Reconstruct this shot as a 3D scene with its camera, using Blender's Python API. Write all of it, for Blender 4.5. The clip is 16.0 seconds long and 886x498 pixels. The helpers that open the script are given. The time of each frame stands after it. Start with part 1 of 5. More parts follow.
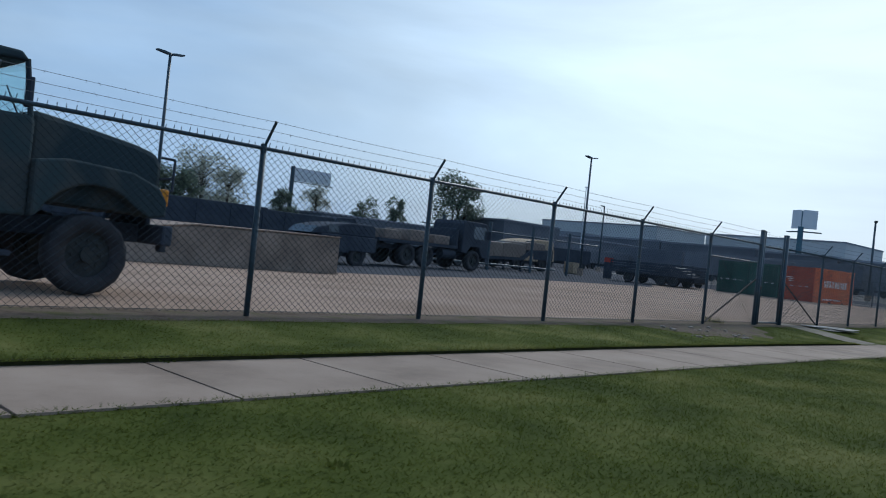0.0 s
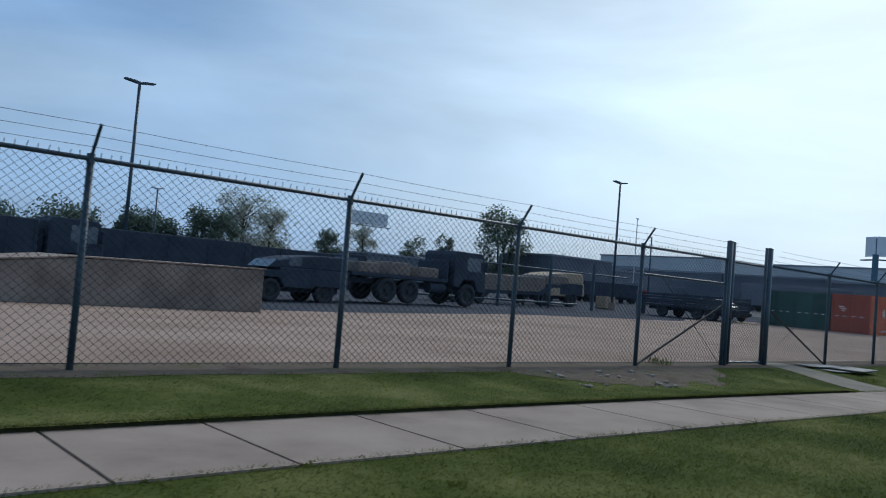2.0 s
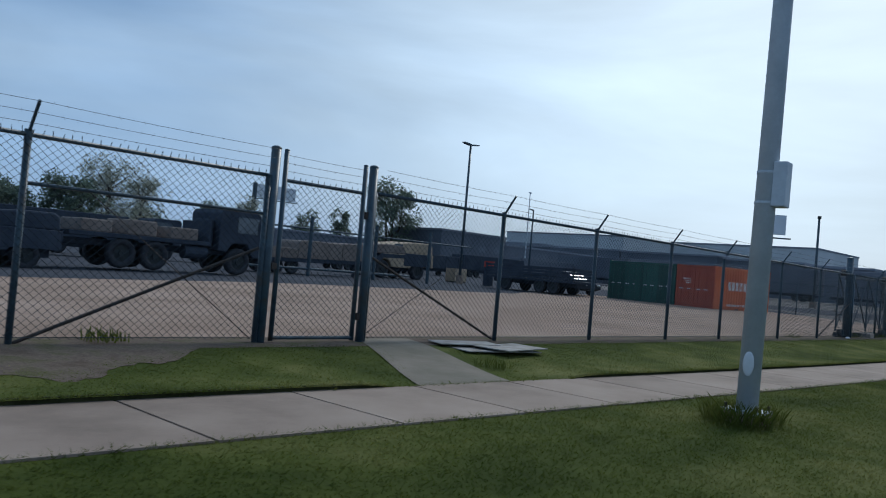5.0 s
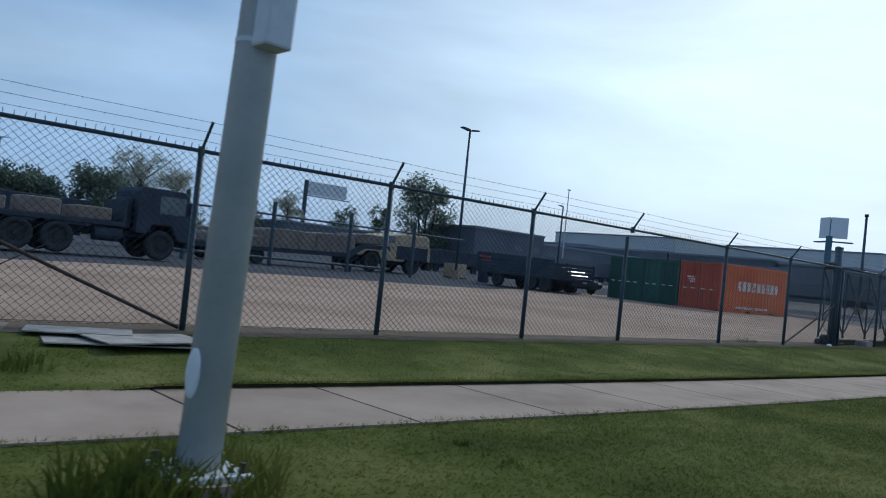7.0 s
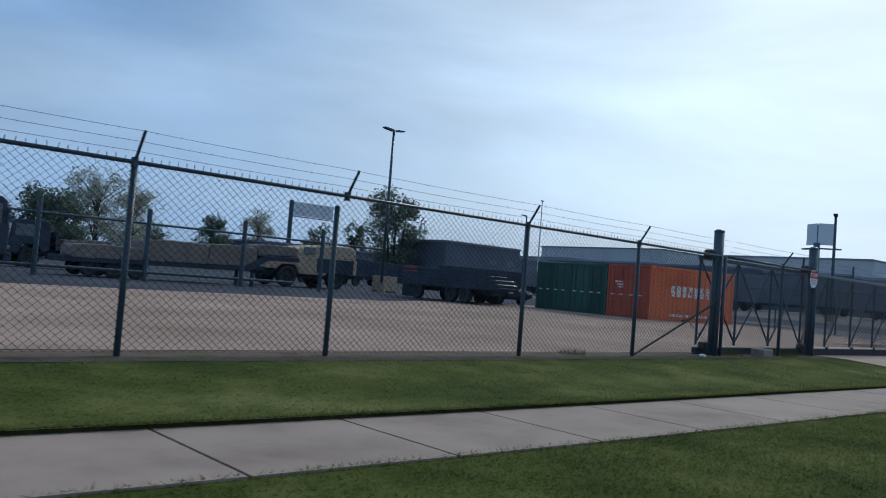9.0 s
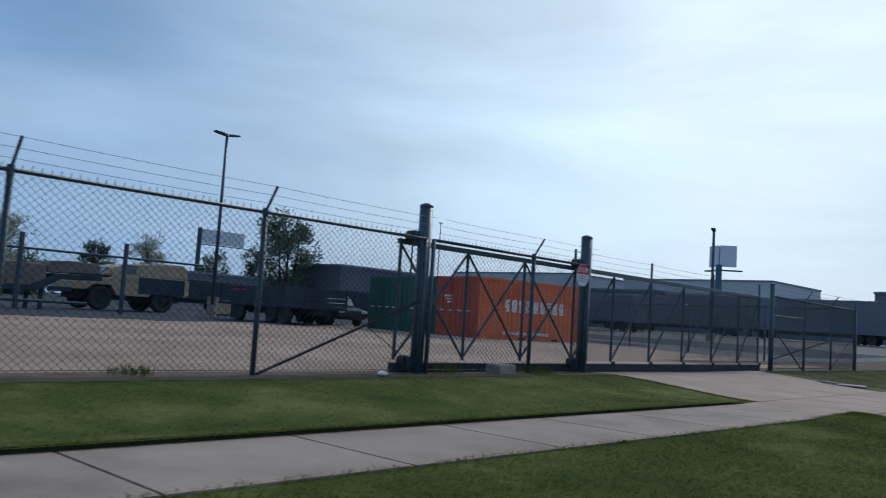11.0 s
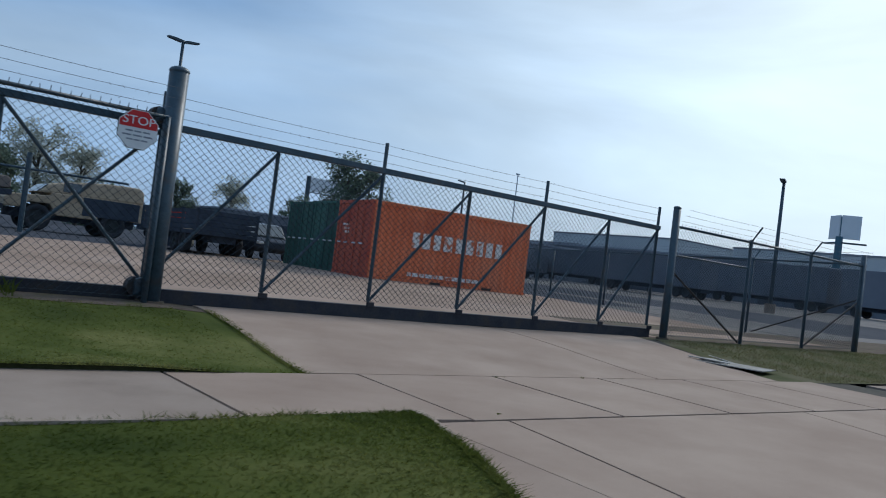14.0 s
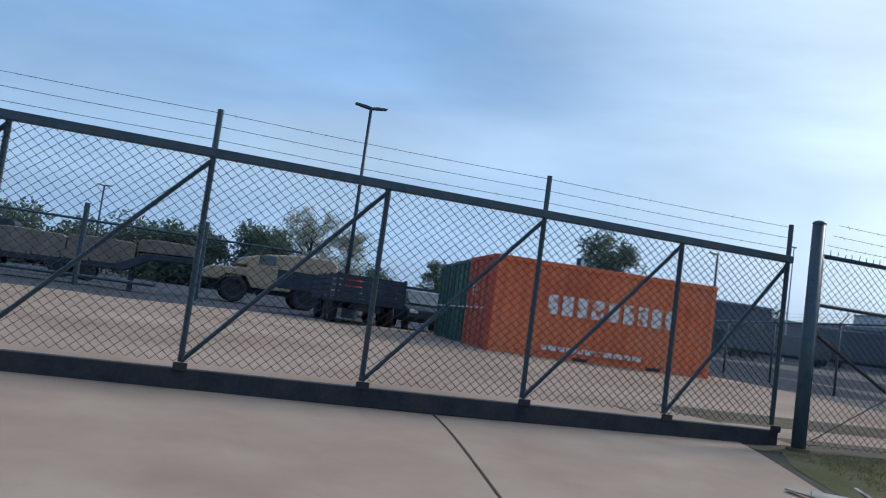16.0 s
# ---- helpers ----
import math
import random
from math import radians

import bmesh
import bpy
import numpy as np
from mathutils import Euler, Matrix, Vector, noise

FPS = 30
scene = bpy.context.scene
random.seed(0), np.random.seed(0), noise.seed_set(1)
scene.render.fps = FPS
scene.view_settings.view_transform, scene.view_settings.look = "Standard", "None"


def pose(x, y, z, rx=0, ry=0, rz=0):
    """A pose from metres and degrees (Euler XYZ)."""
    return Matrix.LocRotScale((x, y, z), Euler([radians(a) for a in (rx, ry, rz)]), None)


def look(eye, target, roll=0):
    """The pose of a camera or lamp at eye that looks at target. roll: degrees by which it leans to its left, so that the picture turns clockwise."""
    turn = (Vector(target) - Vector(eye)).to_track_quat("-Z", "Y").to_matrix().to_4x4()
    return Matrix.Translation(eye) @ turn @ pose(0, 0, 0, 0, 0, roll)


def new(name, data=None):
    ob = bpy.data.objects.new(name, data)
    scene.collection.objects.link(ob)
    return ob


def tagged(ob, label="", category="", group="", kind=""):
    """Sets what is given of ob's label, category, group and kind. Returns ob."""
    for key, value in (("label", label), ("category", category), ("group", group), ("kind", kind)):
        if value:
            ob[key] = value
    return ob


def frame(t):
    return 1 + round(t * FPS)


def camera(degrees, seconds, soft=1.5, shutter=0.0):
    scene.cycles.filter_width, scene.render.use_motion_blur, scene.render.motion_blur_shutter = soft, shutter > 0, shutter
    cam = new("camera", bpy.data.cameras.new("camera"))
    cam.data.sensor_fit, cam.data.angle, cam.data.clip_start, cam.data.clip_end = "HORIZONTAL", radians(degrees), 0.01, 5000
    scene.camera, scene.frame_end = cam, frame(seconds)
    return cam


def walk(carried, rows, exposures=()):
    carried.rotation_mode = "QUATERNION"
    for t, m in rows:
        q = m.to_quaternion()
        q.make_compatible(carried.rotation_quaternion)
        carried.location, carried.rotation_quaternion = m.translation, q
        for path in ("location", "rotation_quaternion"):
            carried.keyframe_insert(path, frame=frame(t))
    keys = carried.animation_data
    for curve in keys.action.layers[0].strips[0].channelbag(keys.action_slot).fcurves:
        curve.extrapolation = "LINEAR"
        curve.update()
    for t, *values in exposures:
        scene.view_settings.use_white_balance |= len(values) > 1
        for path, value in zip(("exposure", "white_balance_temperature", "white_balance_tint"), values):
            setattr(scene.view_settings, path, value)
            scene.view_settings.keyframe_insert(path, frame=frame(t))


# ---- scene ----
cam = camera(57.5, 16.0, soft=1.0, shutter=0.15)
EXPOSURES = [(0, 0.12, 5950, 7), (3, 0.08, 5950, 7), (4, -0.04, 5900, 7), (5, 0.0, 5950, 7), (7.5, 0.17, 5950, 7), (8.2, 0.05, 5900, 8), (10.5, 0.06, 5900, 8), (11, 0.0, 5900, 8), (11.5, -0.4, 6000, 8), (12.0, 0.0, 6100, 8), (12.6, 0.0, 6100, 8), (13.5, 0.08, 6050, 8), (14.5, 0.2, 6100, 8), (16, 0.42, 6100, 8)]
PATH = [
    (0, (-3.452, 0.174, 1.052), (-2.011, 1.561, 1.057), 6.0),
    (0.5, (-1.989, 0.178, 1.115), (-0.615, 1.631, 1.12), 6.1),
    (1, (-0.485, 0.261, 1.097), (0.856, 1.744, 1.131), 5.7),
    (1.5, (1.027, 0.357, 1.129), (2.323, 1.879, 1.188), 5.2),
    (2, (2.524, 0.445, 1.126), (3.836, 1.952, 1.214), 4.7),
    (2.5, (4.021, 0.455, 1.119), (5.406, 1.895, 1.212), 4.7),
    (3, (5.492, 0.488, 1.101), (6.896, 1.91, 1.189), 4.8),
    (3.5, (7.037, 0.439, 1.122), (8.444, 1.857, 1.226), 4.6),
    (4, (8.448, 0.339, 1.131), (9.889, 1.723, 1.224), 5.0),
    (4.5, (10.059, 0.345, 1.109), (11.552, 1.674, 1.175), 4.7),
    (5, (11.455, 0.223, 1.095), (12.902, 1.602, 1.146), 4.9),
    (5.2, (12.17, 0.227, 1.101), (13.599, 1.625, 1.173), 5.1),
    (7.3, (18.571, -0.125, 1.054), (19.877, 1.389, 1.093), 5.9),
    (7.5, (19.17, -0.083, 1.072), (20.454, 1.448, 1.141), 5.6),
    (8, (20.821, 0.038, 1.061), (22.112, 1.562, 1.17), 5.0),
    (8.2, (21.556, 0.054, 1.082), (22.875, 1.554, 1.192), 4.9),
    (10.3, (28.618, 0.193, 0.929), (29.953, 1.681, 1.0), 4.4),
    (10.5, (29.308, 0.231, 0.924), (30.649, 1.712, 1.03), 4.1),
    (11, (30.994, 0.027, 0.87), (32.448, 1.39, 1.041), 3.7),
    (11.5, (32.787, -0.159, 0.857), (34.372, 1.059, 0.937), 5.2),
    (12, (34.546, -0.368, 0.811), (36.122, 0.863, 0.8), 6.1),
    (12.5, (36.311, -0.564, 0.792), (37.833, 0.733, 0.8), 6.7),
    (13, (38.036, -0.503, 0.813), (39.458, 0.902, 0.826), 7.8),
    (13.5, (39.792, -0.402, 0.792), (41.068, 1.138, 0.836), 6.8),
    (14, (41.451, -0.303, 0.801), (42.69, 1.266, 0.846), 7.1),
    (14.5, (43.03, 0.085, 0.802), (44.193, 1.713, 0.802), 7.6),
    (15, (44.551, 0.524, 0.767), (45.474, 2.298, 0.778), 7.5),
    (15.3, (45.459, 0.94, 0.77), (46.276, 2.764, 0.839), 7.5),
    (15.5, (46.019, 1.087, 0.848), (46.771, 2.938, 0.936), 7.9),
    (16, (47.505, 1.778, 0.898), (48.118, 3.675, 1.06), 7.8),
]
walk(cam, [(t, look(eye, target, roll)) for t, eye, target, roll in PATH], EXPOSURES)

# ---- light, sky ----
SUN_AZ, SUN_EL = 78.0, 38.0
world = bpy.data.worlds.new("sky")
scene.world = world
world.use_nodes = True
wn, wl = world.node_tree.nodes, world.node_tree.links
wn.clear()


def wnode(kind, **kw):
    n = wn.new(kind)
    for k, v in kw.items():
        n.inputs[k].default_value = v
    return n


w_out = wn.new("ShaderNodeOutputWorld")
w_sky = wn.new("ShaderNodeTexSky")
w_sky.sky_type, w_sky.sun_disc = "NISHITA", False
w_sky.sun_elevation, w_sky.sun_rotation = radians(SUN_EL), radians(SUN_AZ)
w_sky.dust_density, w_sky.air_density = 2.0, 1.2
w_bg_sky = wnode("ShaderNodeBackground", Strength=0.10)
wl.new(w_sky.outputs[0], w_bg_sky.inputs[0])
w_tc = wn.new("ShaderNodeTexCoord")
w_map = wn.new("ShaderNodeMapping")
w_map.inputs["Scale"].default_value = (1.0, 1.0, 3.6)
w_map.inputs["Rotation"].default_value = (0.12, -0.1, 0.5)
wl.new(w_tc.outputs["Generated"], w_map.inputs[0])
w_noise = wnode("ShaderNodeTexNoise", Scale=1.7, Detail=6.0, Roughness=0.5, Distortion=0.4)
wl.new(w_map.outputs[0], w_noise.inputs["Vector"])
# brightness of the cloud sheet grows towards the veiled sun
sun_dir = Vector((math.sin(radians(SUN_AZ)) * math.cos(radians(SUN_EL)), math.cos(radians(SUN_AZ)) * math.cos(radians(SUN_EL)), math.sin(radians(SUN_EL))))
w_dot = wn.new("ShaderNodeVectorMath")
w_dot.operation = "DOT_PRODUCT"
w_dot.inputs[1].default_value = sun_dir
wl.new(w_tc.outputs["Generated"], w_dot.inputs[0])
w_glow = wn.new("ShaderNodeMapRange")
w_glow.interpolation_type = "SMOOTHSTEP"
for k, v in (("From Min", 0.58), ("From Max", 1.0), ("To Min", 0.0), ("To Max", 1.0)):
    w_glow.inputs[k].default_value = v
wl.new(w_dot.outputs["Value"], w_glow.inputs[0])
w_ramp = wn.new("ShaderNodeMix")
w_ramp.data_type = "RGBA"
w_blue = wn.new("ShaderNodeMix")
w_blue.data_type = "RGBA"
w_blue.inputs["A"].default_value = (0.17, 0.31, 0.53, 1)
w_blue.inputs["B"].default_value = (0.33, 0.44, 0.58, 1)
w_patch = wnode("ShaderNodeTexNoise", Scale=0.9, Detail=5.0, Roughness=0.55, Distortion=0.7)
wl.new(w_map.outputs[0], w_patch.inputs["Vector"])
w_pr = wn.new("ShaderNodeMapRange")
for k, v in (("From Min", 0.36), ("From Max", 0.66)):
    w_pr.inputs[k].default_value = v
wl.new(w_patch.outputs["Fac"], w_pr.inputs[0])
wl.new(w_pr.outputs[0], w_blue.inputs["Factor"])
wl.new(w_blue.outputs["Result"], w_ramp.inputs["A"])
w_ramp.inputs["B"].default_value = (0.78, 0.9, 0.98, 1)
wl.new(w_glow.outputs[0], w_ramp.inputs["Factor"])
w_cl = wn.new("ShaderNodeMapRange")
for k, v in (("From Min", 0.30), ("From Max", 0.72), ("To Min", 0.76), ("To Max", 1.28)):
    w_cl.inputs[k].default_value = v
wl.new(w_noise.outputs["Fac"], w_cl.inputs[0])
w_bg_cl = wn.new("ShaderNodeBackground")
wl.new(w_ramp.outputs["Result"], w_bg_cl.inputs["Color"])
wl.new(w_cl.outputs[0], w_bg_cl.inputs["Strength"])
w_mixs = wn.new("ShaderNodeMixShader")
w_mixs.inputs[0].default_value = 0.86
wl.new(w_bg_sky.outputs[0], w_mixs.inputs[1])
wl.new(w_bg_cl.outputs[0], w_mixs.inputs[2])
wl.new(w_mixs.outputs[0], w_out.inputs[0])

sun = new("sun", bpy.data.lights.new("sun", "SUN"))
sun.data.energy, sun.data.angle, sun.data.color = 1.3, radians(14), (1.0, 0.95, 0.88)
sun.matrix_world = look(sun_dir * 100, (0, 0, 0))


# ---- materials ----
def material(name, colors, scale=4.0, detail=6.0, rough=0.8, metal=0.0, bump=0.0, bump_scale=60.0, fine=0.0, fine_scale=90.0, island=0.0, obj=0.0, spec=0.3, stops=None):
    """A surface of two or more colours mixed by noise, with a finer grain and relief over it."""
    m = bpy.data.materials.new(name)
    m.use_nodes = True
    n, l = m.node_tree.nodes, m.node_tree.links
    b = n["Principled BSDF"]
    b.inputs["Roughness"].default_value, b.inputs["Metallic"].default_value = rough, metal
    b.inputs["Specular IOR Level"].default_value = spec
    geo = n.new("ShaderNodeNewGeometry")
    tex = n.new("ShaderNodeTexNoise")
    tex.inputs["Scale"].default_value, tex.inputs["Detail"].default_value, tex.inputs["Roughness"].default_value = scale, detail, 0.6
    l.new(geo.outputs["Position"], tex.inputs["Vector"])
    ramp = n.new("ShaderNodeValToRGB")
    el = ramp.color_ramp.elements
    stops = stops or [0.32 + 0.36 * i / max(1, len(colors) - 1) for i in range(len(colors))]
    el[0].position, el[0].color = stops[0], (*colors[0], 1)
    el[1].position, el[1].color = stops[-1], (*colors[-1], 1)
    for s, c in zip(stops[1:-1], colors[1:-1]):
        e = el.new(s)
        e.color = (*c, 1)
    l.new(tex.outputs["Fac"], ramp.inputs[0])
    col = ramp.outputs[0]

    def shade(factor_socket, lo, hi, color_socket):
        r = n.new("ShaderNodeMapRange")
        r.inputs["To Min"].default_value, r.inputs["To Max"].default_value = lo, hi
        l.new(factor_socket, r.inputs[0])
        h = n.new("ShaderNodeHueSaturation")
        l.new(r.outputs[0], h.inputs["Value"])
        l.new(color_socket, h.inputs["Color"])
        return h.outputs[0]

    if fine:
        t2 = n.new("ShaderNodeTexNoise")
        t2.inputs["Scale"].default_value, t2.inputs["Detail"].default_value = fine_scale, 4.0
        l.new(geo.outputs["Position"], t2.inputs["Vector"])
        col = shade(t2.outputs["Fac"], 1 - fine, 1 + fine, col)
    if island:
        col = shade(geo.outputs["Random Per Island"], 1 - island, 1 + island, col)
    if obj:
        info = n.new("ShaderNodeObjectInfo")
        col = shade(info.outputs["Random"], 1 - obj, 1 + obj, col)
    l.new(col, b.inputs["Base Color"])
    if bump:
        t3 = n.new("ShaderNodeTexNoise")
        t3.inputs["Scale"].default_value, t3.inputs["Detail"].default_value = bump_scale, 5.0
        l.new(geo.outputs["Position"], t3.inputs["Vector"])
        bp = n.new("ShaderNodeBump")
        bp.inputs["Strength"].default_value, bp.inputs["Distance"].default_value = bump, 0.02
        l.new(t3.outputs["Fac"], bp.inputs["Height"])
        l.new(bp.outputs[0], b.inputs["Normal"])
    return m


M_LAWN = material("lawn", [(0.04, 0.054, 0.012), (0.076, 0.09, 0.021), (0.15, 0.148, 0.05)], 0.7, 7, 0.95, bump=0.25, bump_scale=40, fine=0.15, fine_scale=30, spec=0.05)
M_BLADE = material("grass_blade", [(0.07, 0.09, 0.02), (0.122, 0.14, 0.034), (0.22, 0.215, 0.074)], 0.7, 7, 0.9, island=0.15, spec=0.08)
M_VERGE = material("lush_lawn", [(0.034, 0.047, 0.009), (0.064, 0.077, 0.016), (0.118, 0.12, 0.036)], 0.7, 7, 0.95, bump=0.25, bump_scale=40, fine=0.15, fine_scale=30, spec=0.05)
M_BLADE_LUSH = material("lush_grass_blade", [(0.055, 0.075, 0.014), (0.1, 0.118, 0.025), (0.175, 0.175, 0.053)], 0.7, 7, 0.9, island=0.15, spec=0.08)
M_WALK = material("pale_concrete", [(0.205, 0.15, 0.114), (0.285, 0.213, 0.165), (0.335, 0.255, 0.2)], 0.9, 10, 0.9, bump=0.15, bump_scale=120, fine=0.1, fine_scale=140, obj=0.05)
M_DRIVE = material("drive_concrete", [(0.29, 0.2, 0.148), (0.385, 0.28, 0.212)], 0.9, 9, 0.9, bump=0.15, bump_scale=120, fine=0.1, fine_scale=120, obj=0.04)
M_PATH = material("mossy_path_concrete", [(0.145, 0.125, 0.09), (0.225, 0.188, 0.145)], 1.6, 8, 0.95, bump=0.2, bump_scale=80, fine=0.15, fine_scale=60)
M_JOINT = material("joint_dirt", [(0.045, 0.04, 0.03), (0.08, 0.066, 0.05)], 8, 4, 1.0)
# soil tone darkened to include the trench shadow at the lawn edge
M_SOIL = material("shaded_cut_soil", [(0.03, 0.034, 0.014), (0.062, 0.062, 0.028)], 6, 5, 1.0, bump=0.6, bump_scale=40, fine=0.3, fine_scale=40, spec=0.05)
M_DRY = material("thin_dry_lawn", [(0.062, 0.072, 0.028), (0.105, 0.1, 0.05), (0.145, 0.125, 0.08)], 0.9, 8, 0.95, bump=0.3, bump_scale=40, fine=0.25, fine_scale=30, spec=0.05)
M_BLADE_DRY = material("dry_grass_blade", [(0.1, 0.11, 0.045), (0.155, 0.145, 0.07), (0.21, 0.18, 0.105)], 0.9, 7, 0.9, island=0.2, spec=0.08)
M_GRAVEL = material("tan_gravel", [(0.26, 0.18, 0.132), (0.335, 0.238, 0.18), (0.4, 0.29, 0.226)], 0.35, 10, 0.95, bump=0.5, bump_scale=45, fine=0.22, fine_scale=26, spec=0.1)
M_DIRT = material("dirt", [(0.095, 0.07, 0.052), (0.15, 0.115, 0.09), (0.1, 0.095, 0.045)], 1.8, 9, 1.0, bump=0.8, bump_scale=25, fine=0.35, fine_scale=30, spec=0.05)
M_ASPHALT = material("asphalt", [(0.052, 0.055, 0.066), (0.08, 0.083, 0.095)], 0.2, 9, 0.95, bump=0.25, bump_scale=60, fine=0.12, fine_scale=40, spec=0.05)
M_LOT = material("worn_lot_paving", [(0.125, 0.113, 0.106), (0.175, 0.158, 0.147), (0.21, 0.186, 0.17)], 0.2, 9, 0.95, bump=0.2, bump_scale=40, fine=0.12, fine_scale=20, spec=0.1)
M_STEEL = material("dark_coated_steel", [(0.022, 0.043, 0.06), (0.038, 0.068, 0.09), (0.05, 0.05, 0.048)], 5, 7, 0.4, 0.0, fine=0.25, fine_scale=40, spec=0.5, stops=[0.34, 0.52, 0.68])
M_BEAM = material("blackened_steel_beam", [(0.022, 0.024, 0.032), (0.038, 0.038, 0.045), (0.055, 0.045, 0.04)], 3, 8, 0.75, fine=0.3, fine_scale=30, spec=0.2)
M_RUST = material("weathered_steel", [(0.04, 0.035, 0.032), (0.075, 0.055, 0.045)], 9, 6, 0.7, 0.2, fine=0.2)
M_WIRE = material("dark_mesh_wire", [(0.032, 0.042, 0.048), (0.052, 0.062, 0.068)], 2, 3, 0.5, 0.3, spec=0.4)
M_BARB = material("barbed_wire", [(0.09, 0.09, 0.095), (0.14, 0.14, 0.145)], 5, 3, 0.6, 0.5)
M_GALV = material("galvanised_steel", [(0.47, 0.5, 0.53), (0.58, 0.61, 0.64)], 3, 6, 0.5, 0.0, fine=0.08, fine_scale=30)
M_BARRIER = material("stained_concrete_wall", [(0.15, 0.125, 0.105), (0.23, 0.19, 0.158), (0.29, 0.243, 0.205)], 0.8, 10, 0.95, bump=0.3, bump_scale=30, fine=0.12, fine_scale=20)
M_CAMO = material("camouflage_paint", [(0.022, 0.031, 0.042), (0.044, 0.068, 0.075), (0.07, 0.077, 0.076), (0.034, 0.052, 0.06)], 0.8, 2, 0.8, fine=0.12, spec=0.15, stops=[0.40, 0.47, 0.55, 0.62])
# the blue lift in this dark paint stands in for haze
M_DARKV = material("hazed_dark_vehicle_paint", [(0.036, 0.045, 0.062), (0.06, 0.07, 0.09)], 1.2, 5, 0.8, fine=0.12, spec=0.12)
M_TANV = material("desert_tan_paint", [(0.34, 0.25, 0.165), (0.45, 0.34, 0.23)], 1.5, 6, 0.75, fine=0.1, fine_scale=12)
M_DUST = material("dusty_brown_paint", [(0.175, 0.138, 0.117), (0.255, 0.205, 0.172)], 1.2, 7, 0.85, fine=0.15, fine_scale=8)
M_CANVAS = material("tan_canvas", [(0.36, 0.27, 0.18), (0.48, 0.37, 0.26)], 2.2, 6, 0.95, bump=0.4, bump_scale=12, fine=0.1)
M_RUBBER = material("tyre_rubber", [(0.026, 0.027, 0.032), (0.045, 0.045, 0.05)], 6, 5, 0.85, fine=0.2)
M_RIM = material("wheel_rim", [(0.02, 0.024, 0.026), (0.035, 0.04, 0.04)], 5, 4, 0.6)
M_GLASS = material("vehicle_glass", [(0.05, 0.06, 0.07), (0.07, 0.085, 0.1)], 2, 2, 0.08, spec=0.8)
M_AMBER = material("amber_lens", [(0.55, 0.2, 0.01), (0.65, 0.26, 0.02)], 20, 2, 0.3)
M_REDP = material("red_paint", [(0.35, 0.03, 0.02), (0.45, 0.05, 0.035)], 5, 4, 0.5)
M_ORANGE = material("orange_container_paint", [(0.56, 0.125, 0.05), (0.74, 0.19, 0.075), (0.64, 0.22, 0.11)], 0.7, 9, 0.6, fine=0.1, fine_scale=12)
# the door end is a darker, redder tone than the orange sides
M_REDEND = material("darker_red_container_end", [(0.36, 0.065, 0.04), (0.48, 0.11, 0.06)], 0.9, 9, 0.65, fine=0.12, fine_scale=12)
M_GREENC = material("green_container_paint", [(0.02, 0.075, 0.06), (0.035, 0.1, 0.08)], 0.8, 8, 0.6, fine=0.1, obj=0.25)
M_WHITE = material("worn_white_lettering", [(0.6, 0.15, 0.06), (0.66, 0.5, 0.42), (0.74, 0.7, 0.66)], 5, 7, 0.7, fine=0.08, stops=[0.36, 0.43, 0.5])
M_GREYB = material("grey_wall_cladding", [(0.21, 0.225, 0.26), (0.28, 0.3, 0.34)], 0.1, 5, 0.85, obj=0.15, fine=0.05, fine_scale=2)
M_PALEB = material("pale_wall_cladding", [(0.46, 0.48, 0.49), (0.56, 0.575, 0.58)], 0.1, 5, 0.8, fine=0.04, fine_scale=2)
M_BLUEB = material("blue_wall_cladding", [(0.06, 0.13, 0.17), (0.085, 0.165, 0.21)], 0.1, 5, 0.8, fine=0.05, fine_scale=2)
# dark facade colour, raised and blued to hold distance haze
M_DARKB = material("hazed_dark_facade", [(0.125, 0.136, 0.165), (0.18, 0.193, 0.22)], 0.15, 5, 0.8, obj=0.15)
M_ROOF = material("flat_roof_felt", [(0.12, 0.12, 0.125), (0.17, 0.17, 0.175)], 0.3, 5, 0.95)
M_BARK = material("tree_bark", [(0.05, 0.042, 0.035), (0.085, 0.072, 0.06)], 5, 6, 0.95, bump=0.5, bump_scale=20)
# leaf colours are lightened and greyed to carry the haze of distance
M_LEAF = material("hazed_green_leaf", [(0.1, 0.14, 0.105), (0.16, 0.205, 0.15)], 0.4, 4, 0.8, island=0.35, spec=0.15)
M_LEAF_PALE = material("hazed_sparse_leaf", [(0.31, 0.325, 0.26), (0.42, 0.43, 0.36)], 0.4, 4, 0.85, island=0.3, spec=0.15)


def let_light_through(m, share):
    """Thin leaves and blades pass part of the light on to their other side."""
    n, l = m.node_tree.nodes, m.node_tree.links
    b = n["Principled BSDF"]
    t = n.new("ShaderNodeBsdfTranslucent")
    l.new(b.inputs["Base Color"].links[0].from_socket, t.inputs["Color"])
    mix = n.new("ShaderNodeMixShader")
    mix.inputs[0].default_value = share
    l.new(b.outputs[0], mix.inputs[1])
    l.new(t.outputs[0], mix.inputs[2])
    l.new(mix.outputs[0], n["Material Output"].inputs["Surface"])


for leafy in (M_BLADE, M_BLADE_DRY, M_BLADE_LUSH, M_LEAF, M_LEAF_PALE):
    let_light_through(leafy, 0.5)
M_SIGNW = material("sign_white", [(0.66, 0.66, 0.66), (0.74, 0.74, 0.74)], 6, 4, 0.5)
M_SIGNR = material("sign_red", [(0.5, 0.02, 0.02), (0.56, 0.03, 0.03)], 6, 4, 0.45)
M_INK = material("sign_ink", [(0.03, 0.03, 0.03), (0.05, 0.05, 0.05)], 6, 3, 0.6)
